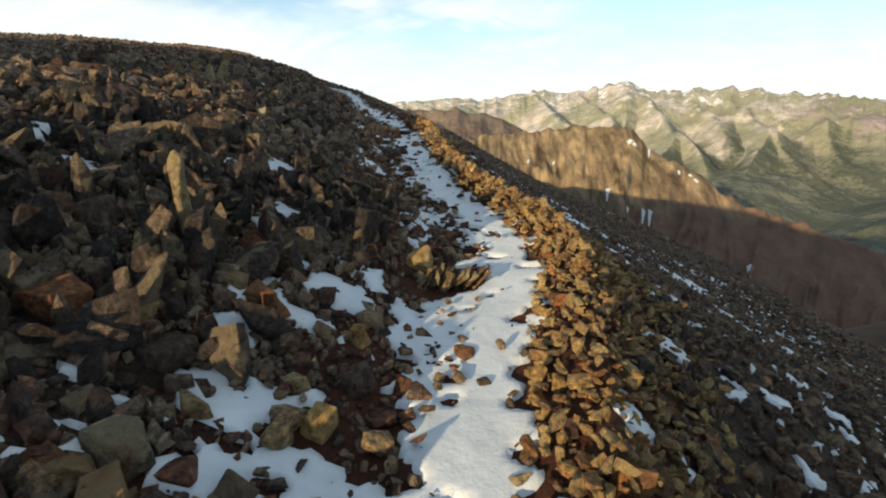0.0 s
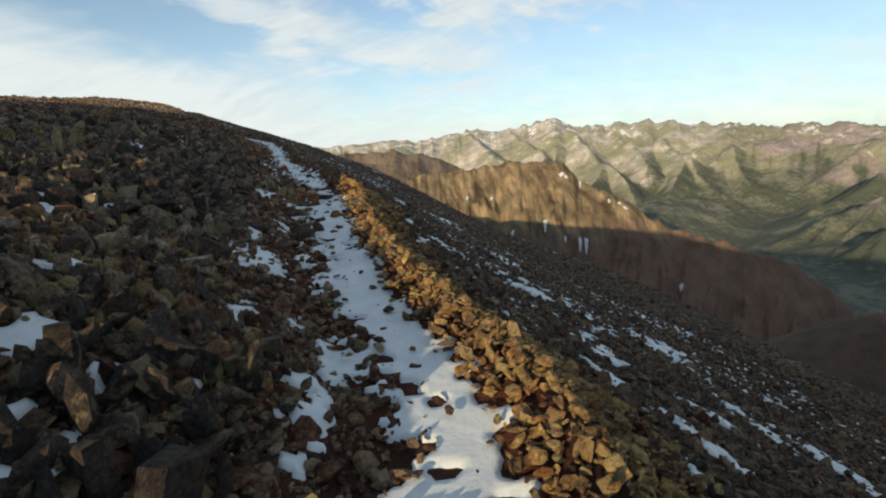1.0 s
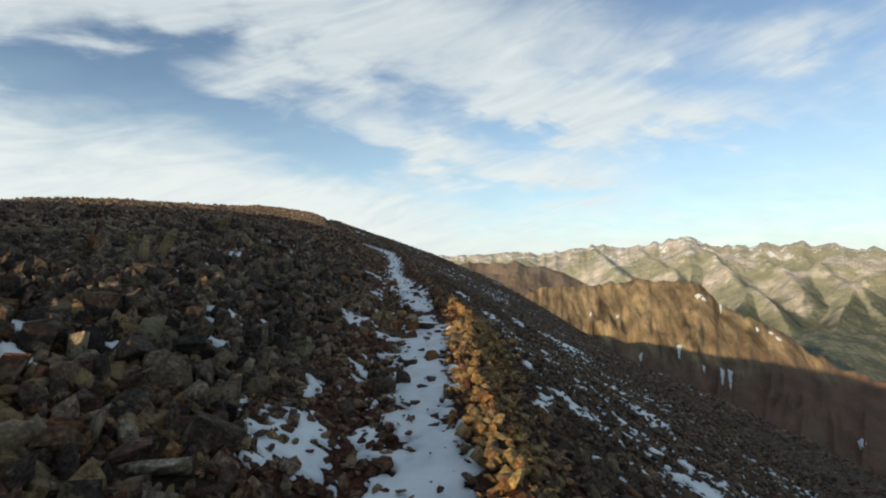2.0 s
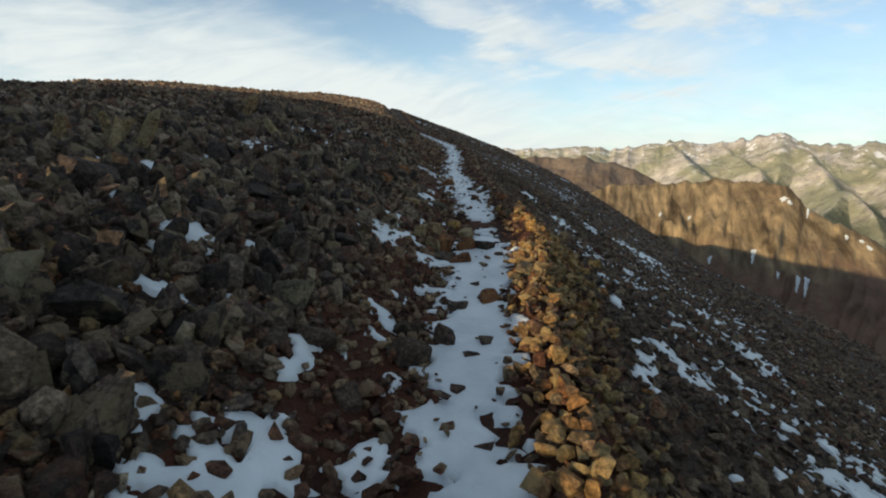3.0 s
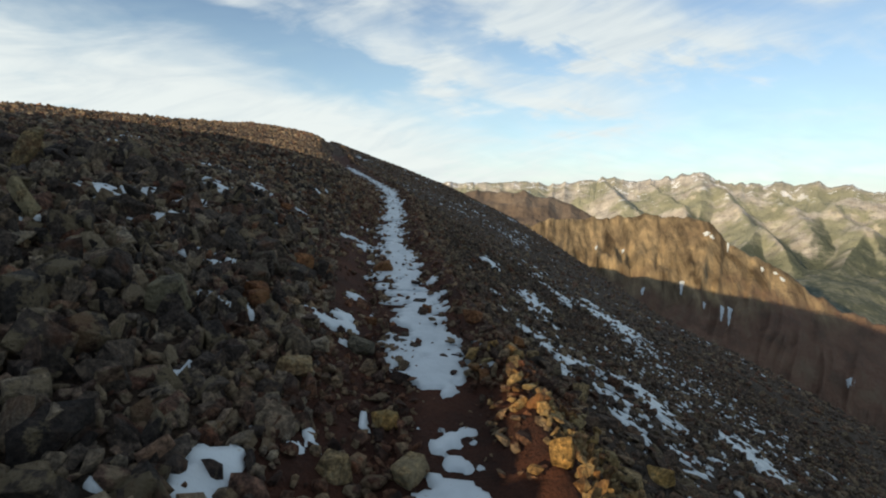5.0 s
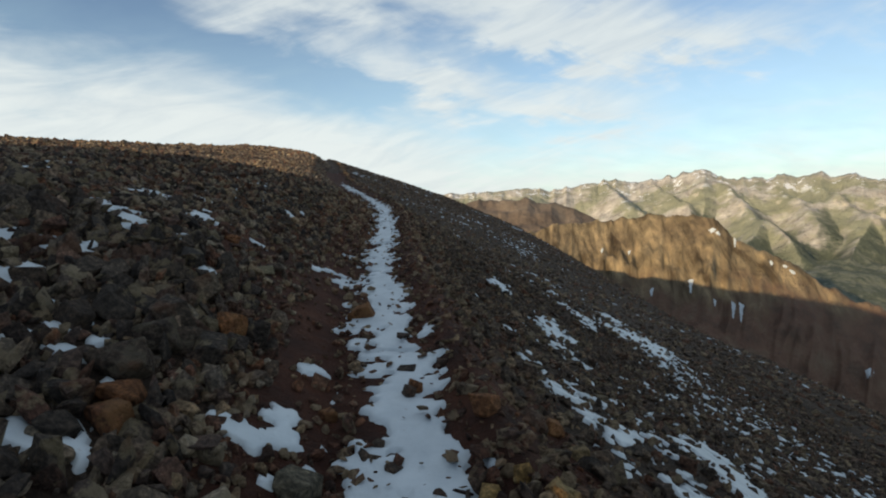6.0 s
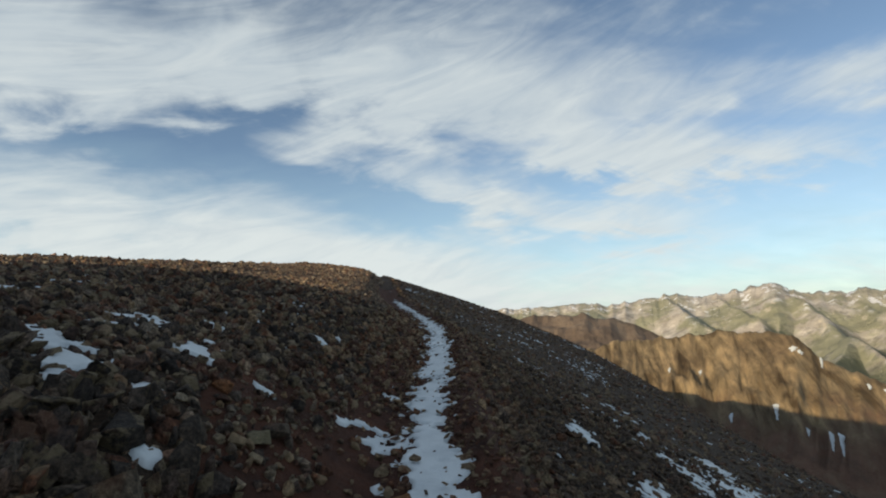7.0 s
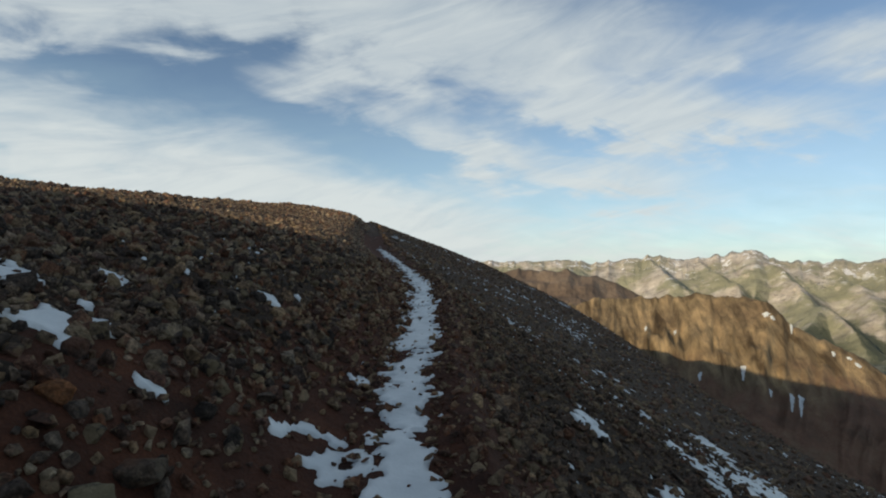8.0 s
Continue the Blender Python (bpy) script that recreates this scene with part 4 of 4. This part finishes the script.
DARK_ROCKS += [
    (-0.75, 7.4, 0.22, 0.2), (-0.59, 7.66, 0.16, 0.19),  (-0.35, 7.7, 0.11, 0.08),
    (-0.82, 7.81, 0.1, 0.12), (-0.64, 8.21, 0.15, 0.09), (-1.03, 9.36, 0.22, 0.11), (-0.55, 9.58, 0.11, 0.08), (-0.73, 9.82, 0.2, 0.13),
    (-1.54, 9.29, 0.1, 0.07), (-0.46, 8.42, 0.16, 0.09), (-0.42, 7.54, 0.09, 0.06), (-0.9, 7.73, 0.14, 0.12), (-1.44, 12.87, 0.13, 0.05), (-1.33, 12.52, 0.13, 0.11), (-2.56, 11.71, 0.28, 0.26),
    (-2.63, 12.02, 0.2, 0.22), (-3, 11.92, 0.18, 0.17), (-2.54, 12.1, 0.17, 0.2), (-3.48, 12.12, 0.17, 0.16), (-3.04, 14.17, 0.2, 0.11), (-1.28, 11.77, 0.08, 0.06), (-1.45, 11.86, 0.1, 0.06),
    (-1.4, 11.95, 0.07, 0.09),
]
GREY_ROCKS = [
    (-0.95, 1.22, 0.18, 0.17), (-1.75, 1.78, 0.1, 0.12), (-2.04, 6.34, 0.17, 0.21), (-1.43, 7.36, 0.2, 0.2),
    (-0.22, 8.94, 0.16, 0.13), (-2.57, 10.72, 0.24, 0.32), (-1.64, 11.51, 0.2, 0.15), (-3, 13.94, 0.17, 0.1),
]
OCHRE_ROCKS = [
    (-0.47, 1.56, 0.16, 0.23), (0.67, 1.7, 0.07, 0.12), (0.48, 1.85, 0.1, 0.09), (-0.41, 2.16, 0.15, 0.12),
    (1.05, 2.87, 0.14, 0.15), (-0.17, 3.1, 0.21, 0.24), (0.19, 7.17, 0.13, 0.09), (0.08, 7.21, 0.09, 0.12),
    (0.1, 7.56, 0.09, 0.11), (0.18, 8.08, 0.14, 0.15), (-0.3, 10.36, 0.15, 0.2), (-1.23, 10.68, 0.15, 0.16),
    (0.45, 11.23, 0.17, 0.18), (-0.67, 11.65, 0.1, 0.1),
]
TREAD_ROCKS = [
    (-0.47, 10.55, 0.1, 0.05), (-0.62, 10.02, 0.09, 0.05), (-1.02, 11.62, 0.08, 0.05), (-1.2, 12.9, 0.1, 0.06), (-0.42, 7.15, 0.1, 0.06), (-0.2, 6.75, 0.08, 0.05),
    (0.16, 3.75, 0.07, 0.05), (0.3, 4.25, 0.08, 0.06), (0.12, 4.6, 0.07, 0.05), (0.22, 3.2, 0.06, 0.05), (-0.6, 8.7, 0.09, 0.06), (-1.6, 13.5, 0.11, 0.07),
]
FLAT_ROCKS = [
    (-1.2, 5.29, 0.3, 0.06),
]


def craggy(rng, dims):
    """A large angular rock with broken edges and a rough skin."""
    corners = np.array([(a, b, c) for a in (-1, 1) for b in (-1, 1) for c in (-1, 1)], float) * rng.uniform(0.42, 1.0, (8, 3))
    chips = rng.uniform(-1, 1, (7, 3))
    chips = chips / np.abs(chips).max(1, keepdims=True) * rng.uniform(0.72, 1.0, (7, 1))
    v, t = hull_of(np.concatenate([np.delete(corners, rng.choice(8, 2, replace=False), 0), chips]) * np.array(dims) / 2)
    bm = bmesh.new()
    vs = [bm.verts.new(p) for p in v]
    for f in t:
        bm.faces.new([vs[i] for i in f])
    bmesh.ops.dissolve_limit(bm, angle_limit=0.06, verts=bm.verts, edges=bm.edges)
    bmesh.ops.bevel(bm, geom=list(bm.edges), offset=0.035 * min(dims), segments=1, affect="EDGES")
    bmesh.ops.triangulate(bm, faces=bm.faces)
    bmesh.ops.subdivide_edges(bm, edges=[e for e in bm.edges if e.calc_length() > 0.25 * max(dims)], cuts=2, use_grid_fill=True)
    bmesh.ops.triangulate(bm, faces=bm.faces)
    bm.normal_update()
    shift = Vector(rng.uniform(-9, 9, 3).tolist())
    for p in bm.verts:
        p.co += p.normal * (noise.noise(p.co * (3.2 / max(dims)) + shift) * 0.03 + noise.noise(p.co * (9 / max(dims)) + shift) * 0.025) * max(dims)
    return bm


def rocks(name, rows, material, label, squash, upright=False, seed=0):
    rng = np.random.default_rng(100 + seed)
    for k, (x, y, w, h) in enumerate(rows):
        CLEAR.append((x, y - 0.12 * w, 0.5 * w, 0.66 * w))
        if upright:
            dims, turn = (w, w * 0.55, h * 1.5), Euler((rng.normal(-0.15, 0.15), (-0.38 if k % 2 else 0.32) * (k > 0) + rng.normal(0, 0.12), rng.uniform(-0.5, 0.5)))
        else:
            dims, turn = (w * 1.08, w * rng.uniform(0.75, 1.05), max(h, 0.45 * w) * squash), Euler((rng.normal(-0.1, 0.22), rng.normal(0, 0.22), rng.uniform(-0.7, 0.7)))
        bm = craggy(rng, dims)
        me = bpy.data.meshes.new(name)
        bm.to_mesh(me)
        bm.free()
        me.materials.append(material)
        ob = new(name, me)
        z = float(hillside(np.array([x]), np.array([y]))[0])
        ob.matrix_world = Matrix.Translation((x, y, z + dims[2] * (0.40 if upright else 0.26))) @ turn.to_matrix().to_4x4()
        tagged(ob, label, "rock", group=name + "s by the path")


def plain_stone(name, lo, hi, crust, share):
    return stone_material(name, [(0.0, lo), (1.0, hi)], crust, share)


rocks("rusty_boulder", RUSTY_ROCKS, plain_stone("rusty_rock", (0.15, 0.065, 0.035), (0.28, 0.13, 0.06), (0.34, 0.17, 0.07), 0.3), "rust-red broken boulder lying among smaller stones", 1.0, seed=1)
rocks("dark_boulder", DARK_ROCKS, plain_stone("dark_rock", (0.065, 0.05, 0.042), (0.115, 0.085, 0.068), (0.17, 0.14, 0.10), 0.12), "dark brown angular boulder beside the snowy path", 1.0, seed=2)
rocks("tan_boulder", TAN_ROCKS, plain_stone("tan_rock", (0.30, 0.22, 0.12), (0.40, 0.31, 0.18), (0.46, 0.38, 0.24), 0.3), "tan weathered boulder with a broken bright face", 1.0, seed=3)
rocks("grey_boulder", GREY_ROCKS, plain_stone("grey_rock", (0.11, 0.10, 0.08), (0.17, 0.155, 0.12), (0.36, 0.31, 0.19), 0.32), "grey boulder blotched with pale lichen", 1.0, seed=4)
rocks("ochre_boulder", [(x, y, 0.85 * w, 0.8 * h) for x, y, w, h in OCHRE_ROCKS], plain_stone("ochre_rock", (0.34, 0.20, 0.07), (0.46, 0.31, 0.12), (0.50, 0.38, 0.18), 0.25), "ochre yellow block of broken stone", 1.0, seed=5)
rocks("standing_slab", STANDING_ROCKS, plain_stone("slab_rock", (0.24, 0.18, 0.10), (0.36, 0.28, 0.16), (0.40, 0.34, 0.20), 0.3), "tan stone slab standing upright in the talus", 1.0, True, seed=6)
rocks("snowbound_stone", TREAD_ROCKS, plain_stone("snowbound_rock", (0.075, 0.058, 0.05), (0.15, 0.085, 0.062), (0.2, 0.15, 0.1), 0.1), "small brown stone sunk in the trodden snow", 1.0, seed=8)
rocks("flat_slab", FLAT_ROCKS, plain_stone("pale_rock", (0.38, 0.34, 0.28), (0.46, 0.42, 0.36), (0.5, 0.46, 0.4), 0.2), "pale flat slab of stone lying on the dirt", 0.4, seed=7)

def slate_fan(x, y, heading):
    """Thin broken slates standing on edge, leaning against each other like a fan of cards."""
    rng = np.random.default_rng(77)
    fan = new("slate_fan")
    z = float(hillside(np.array([x]), np.array([y]))[0])
    fan.location = (x, y, z)
    tagged(fan, "fan of thin tan slates standing on edge beside the snow", "rock")
    tone = plain_stone("slate_rock", (0.17, 0.125, 0.075), (0.33, 0.26, 0.15), (0.42, 0.35, 0.2), 0.3)
    for k in range(13):
        bm = craggy(rng, (rng.uniform(0.11, 0.17), rng.uniform(0.02, 0.032), rng.uniform(0.15, 0.24)))
        me = bpy.data.meshes.new("slate")
        bm.to_mesh(me)
        bm.free()
        me.materials.append(tone)
        ob = new("slate", me)
        ob.parent = fan
        u = (k - 6) * 0.034
        ob.matrix_basis = Matrix.Rotation(heading, 4, "Z") @ Matrix.Translation((rng.normal(0, 0.025), u, 0.055 + rng.uniform(-0.015, 0.02))) @ Euler((-0.55 - 0.03 * k + rng.normal(0, 0.09), rng.normal(0, 0.2), rng.normal(0, 0.15))).to_matrix().to_4x4()


slate_fan(0.02, 2.94, radians(-75))
CLEAR += [(-0.02, 2.88, 0.26, 0.26), (0.10, 2.95, 0.2, 0.22)]
rocks("crest_rock", [(-13.7, 26.5, 0.3, 0.26)], plain_stone("crest_stone", (0.05, 0.04, 0.035), (0.09, 0.07, 0.055), (0.15, 0.12, 0.09), 0.1), "lone dark rock lying on the crest of the slope", 1.0, seed=9)

rng = np.random.default_rng(5)
talus = slope_empty("talus_slope", "dark brown and grey angular talus stones above the path", "rock slope")
def redder(S, Y):
    """Few stones on the bare red dirt above the path's later stretch."""
    edge = -1.05 - 0.75 * np.exp(-((Y - 14.5) / 0.8) ** 2) + 0.5 * soft_step(Y, 15.4, 17.0)
    return 1 - 0.52 * soft_step(Y, 11.6, 12.6) * soft_step(Y, 18, 16) * soft_step(S + 0.7 * fbm(S / 0.6, Y / 0.6, 2, 95), edge - 0.2, edge + 0.2)


BLADES = [lump(SHAPES_RNG, (1.0, SHAPES_RNG.uniform(0.5, 0.85), SHAPES_RNG.uniform(0.22, 0.42)), 13) for _ in range(9)] + [block(SHAPES_RNG, (1.0, SHAPES_RNG.uniform(0.5, 0.8), SHAPES_RNG.uniform(0.25, 0.42)), 2, 6) for _ in range(5)]


def stand_up(group, lean, spread):
    """Turns strewn slabs on end, leaning downhill."""
    n = len(group[1])
    R = turns(rng.normal(0, 0.35, n), 1.571 + rng.normal(lean, spread, n), rng.normal(0.3, 0.9, n))
    return group[0], group[1], R, group[3]


blades = stand_up(strew(rng, -3.1, -0.85, 0.7, 3.9, 0.115, 0.14, 0.36, 0.5, BLADES, lambda S, Y: soft_step(-S + 0.25 * Y, 1.15, 1.6), -0.02, 1.0), 0.25, 0.45)
blades_on = stand_up(strew(rng, -3.4, -0.8, 4.0, 13.4, 0.135, 0.10, 0.25, 0.5, BLADES, lambda S, Y: redder(S, Y) * soft_step(-S, 0.85, 1.25), -0.02, 1.0), 0.2, 0.5)
coarse = strew(rng, -5.5, -0.8, -1.5, 12.6, 0.098, 0.05, 0.20, 0.9, BLOCKS, redder, 0.15, 0.93)
coarse_up = strew(rng, -9.5, -5.5, -2, 22, 0.125, 0.05, 0.19, 0.75, BLOCKS, None, 0.2, 0.9)
coarse_on = strew(rng, -7.5, -0.8, 12.4, 22, 0.085, 0.04, 0.19, 0.8, BLOCKS, redder, 0.15, 0.92)
slabs = strew(rng, -8, -0.9, -2, 13.2, 0.20, 0.09, 0.27, 1.1, SLABS, redder, 0.12, 0.96)
fill = strew(rng, -4.5, -0.8, -1, 16, 0.07, 0.035, 0.11, 0.9, BLOCKS, redder, 0.1, 0.85)
upper = strew(rng, -26, -9, -2, 28, 0.19, 0.06, 0.22, 0.7, BLOCKS)
middle = strew(rng, -9, -0.9, 22, 45, 0.15, 0.05, 0.19, 0.7, BLOCKS)
faraway = strew(rng, -34, -0.5, 45, 110, 0.4, 0.12, 0.42, 0.6, BLOCKS)
farther = strew(rng, -34, -9, 28, 45, 0.33, 0.10, 0.4, 0.6, BLOCKS)
grit = strew(rng, -2.8, -0.45, -0.5, 5, 0.045, 0.025, 0.085, 0.9, BLOCKS, None, 0.1, 0.85)
bigger = strew(rng, -3.2, -0.8, 0.3, 4.2, 0.31, 0.18, 0.38, 1.3, SLABS, None, 0.1, 0.95)
boulders = strew(rng, -4.6, -1.05, 5.6, 13.4, 0.25, 0.16, 0.36, 1.0, BLOCKS + SLABS[8:], redder, 0.1, 0.98)
rim = strew(rng, -4.8, -0.7, -0.5, 17, 0.06, 0.045, 0.13, 0.9, BLOCKS, lambda S, Y: 0.8 * np.exp(-((snow_depth(trail_x(Y) + S, Y) - 0.01) / 0.035) ** 2), 0.05, 0.0, 0.03)
near, rest = split(coarse, nearest(coarse, 180, 0.14))
zone = across(rest[0][:, 0], rest[0][:, 1])
ruddy, rest = split(rest, (rest[0][:, 1] > 10.5) & (zone > -3.0) & (rng.random(len(zone)) < 0.75))
zone = across(rest[0][:, 0], rest[0][:, 1])
warm, rest = split(rest, (rest[0][:, 1] < 6.5) & (zone > -2.8 + 1.6 * soft_step(rest[0][:, 1], 3.8, 3.0)) & (rng.random(len(zone)) < 0.75))
warm_near, near = split(near, near[0][:, 1] < 6.0)
late_red, coarse_on = split(coarse_on, rng.random(len(coarse_on[1])) < 0.45)
late_dark, coarse_on = split(coarse_on, rng.random(len(coarse_on[1])) < 0.6)
fill_red, fill = split(fill, (fill[0][:, 1] < 7) & (fill[0][:, 1] > 3.4) & (rng.random(len(fill[1])) < 0.8))
nearslab, restslab = split(slabs, nearest(slabs, 120, 0.16))
joined("stones", [(warm, BLOCKS), (fill_red, BLOCKS)], WARM, talus)
large, lesser = split(boulders, nearest(boulders, 250, 0.16))
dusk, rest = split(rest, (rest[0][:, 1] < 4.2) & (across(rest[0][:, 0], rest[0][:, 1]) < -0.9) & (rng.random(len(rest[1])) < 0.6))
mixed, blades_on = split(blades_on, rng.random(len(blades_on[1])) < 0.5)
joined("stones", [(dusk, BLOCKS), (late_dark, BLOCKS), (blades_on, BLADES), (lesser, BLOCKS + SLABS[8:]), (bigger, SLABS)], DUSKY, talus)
joined("stones", [(rest, BLOCKS), (mixed, BLADES), (rim, BLOCKS), (coarse_up, BLOCKS), (coarse_on, BLOCKS), (restslab, SLABS), (fill, BLOCKS), (grit, BLOCKS), (upper, BLOCKS), (middle, BLOCKS), (faraway, BLOCKS), (farther, BLOCKS)], TALUS, talus)

def bare_dirt(Y):
    return 1 - 0.75 * soft_step(Y, 11.4, 12.4) * soft_step(Y, 17.0, 15.5)


verge = slope_empty("path_verge", "rust-red dirt and stones along the uphill edge of the path", "stone verge")
verge_a = strew(rng, -1.25, -0.26, -1.5, 28, 0.098, 0.045, 0.17, 0.75, BLOCKS, lambda S, Y: np.where(fbm(S / 0.9, Y / 0.9, 2, 91) > 0.1, 0.5, 0.97) * bare_dirt(Y), 0.15, 0.62)
verge_b = strew(rng, -1.25, -0.2, -1.5, 20, 0.068, 0.028, 0.10, 0.8, BLOCKS, lambda S, Y: np.where(fbm(S / 0.9, Y / 0.9, 2, 91) > 0.08, 0.4, 0.9) * bare_dirt(Y), 0.1, 0.6)
crumbs = strew(rng, -0.42, 0.42, -2, 30, 0.085, 0.022, 0.10, 0.4, SLABS, lambda S, Y: 0.2 + 0.55 * (np.abs(S) > 0.17), 0.1, 0.0, 0.05)
verge_near, verge_rest = split(verge_a, nearest(verge_a, 300, 0.09))
joined("stones", [(ruddy, BLOCKS), (late_red, BLOCKS), (verge_rest, BLOCKS), (verge_b, BLOCKS), (crumbs, SLABS)], RUST, verge)

berm = slope_empty("trail_berm", "ochre and tan stones piled along the downhill edge of the path", "stone berm")
def inner(S, Y):
    """Bare red dirt at the foot of the berm where the trodden snow narrows."""
    return 1 - 0.92 * np.exp(-((Y - 10.25) / 0.85) ** 4) * soft_step(S, 0.66, 0.50)


berm_c = strew(rng, 0.15, 1.25, -1, 6.0, 0.045, 0.03, 0.105, 0.6, SLABS, lambda S, Y: np.exp(-((S - 0.6) / 0.55) ** 4) * soft_step(Y, 6.0, 4.5), -0.05, 0.8, 0.07)
berm_a = strew(rng, 0.17, 1.10, -2, 11.9, 0.075, 0.045, 0.15, 0.55, SLABS, lambda S, Y: inner(S, Y) * np.exp(-((S - 0.55) / 0.48) ** 4) * (1 - 0.6 * soft_step(Y, 4.5, 3.0)), 0.12, 0.6, 0.05)
berm_b = strew(rng, 0.24, 0.95, -2, 11.6, 0.095, 0.05, 0.15, 0.5, BLOCKS, lambda S, Y: inner(S, Y) * np.exp(-((S - 0.52) / 0.34) ** 4) * (1 - 0.75 * soft_step(Y, 4.5, 3.0)), 0.1, 0.6, 0.07)
berm_d = strew(rng, 0.46, 1.08, 8.6, 11.4, 0.052, 0.045, 0.13, 0.7, SLABS, lambda S, Y: np.exp(-((S - 0.76) / 0.30) ** 4) * soft_step(Y, 11.4, 10.9), -0.05, 0.6, 0.08)
berm_near, berm_rest = split(berm_a, nearest(berm_a, 200, 0.1))
berm_near_b, berm_rest_b = split(berm_b, nearest(berm_b, 100, 0.1))
mid_a, berm_rest = split(berm_rest, (berm_rest[0][:, 1] > 5.2) & (berm_rest[0][:, 1] < 9.6) & (rng.random(len(berm_rest[1])) < 0.6))
side = across(berm_near[0][:, 0], berm_near[0][:, 1])
foot, berm_near = split(berm_near, (berm_near[0][:, 1] > 7.2) & (berm_near[0][:, 1] < 9.4) & (side < 0.62) & (rng.random(len(side)) < 0.75))
# late berm stones take the darker rust tone, standing in for shade there
late_a, berm_near = split(berm_near, berm_near[0][:, 1] > 11.0)
late_b, berm_rest = split(berm_rest, berm_rest[0][:, 1] > 11.0)
late_c, berm_rest_b = split(berm_rest_b, berm_rest_b[0][:, 1] > 11.0)
joined("stones", [(berm_rest, SLABS), (berm_c, SLABS), (berm_d, SLABS), (berm_rest_b, BLOCKS)], BERM, berm)
joined("stones", [(mid_a, SLABS), (late_b, SLABS), (late_c, BLOCKS)], RUST, berm)

scree = slope_empty("scree_slope", "brown scree falling away below the path", "scree")
scree_a = strew(rng, 0.75, 11, -2, 24, 0.10, 0.045, 0.165, 0.65, BLOCKS, None, 0.12, 0.75)
scree_b = strew(rng, 0.7, 12, -2, 26, 0.30, 0.10, 0.27, 0.6, SLABS, None, 0.2)
scree_fill = strew(rng, 0.75, 4.5, -1, 9, 0.07, 0.025, 0.085, 0.7, BLOCKS, None, 0.2, 0.7)
scree_c = strew(rng, 11, 45, -4, 30, 0.36, 0.10, 0.36, 0.5, BLOCKS)
scree_d = strew(rng, 0.4, 46, 24, 90, 0.36, 0.10, 0.36, 0.5, BLOCKS)
late_edge = strew(rng, 0.2, 1.3, 10.6, 26, 0.085, 0.04, 0.15, 0.6, SLABS)
joined("stones", [(late_edge, SLABS)], RUST, scree)
scree_near, scree_rest = split(scree_b, nearest(scree_b, 300, 0.15))
joined("stones", [(scree_a, BLOCKS), (scree_fill, BLOCKS), (scree_rest, SLABS), (scree_c, BLOCKS), (scree_d, BLOCKS)], SCREE, scree)

# pieces picked apart one by one
single(verge_near, BLOCKS, RUST, verge)
single(near, BLOCKS, TALUS, talus)
single(warm_near, BLOCKS, WARM, talus)
single(nearslab, SLABS, TALUS, talus)
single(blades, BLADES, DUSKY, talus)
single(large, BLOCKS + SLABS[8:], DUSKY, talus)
single(berm_near, SLABS, BERM, berm)
single(late_a, SLABS, RUST, berm)
single(foot, SLABS, RUST, berm)
single(berm_near_b, BLOCKS, BERM, berm)
single(scree_near, SLABS, SCREE, scree)
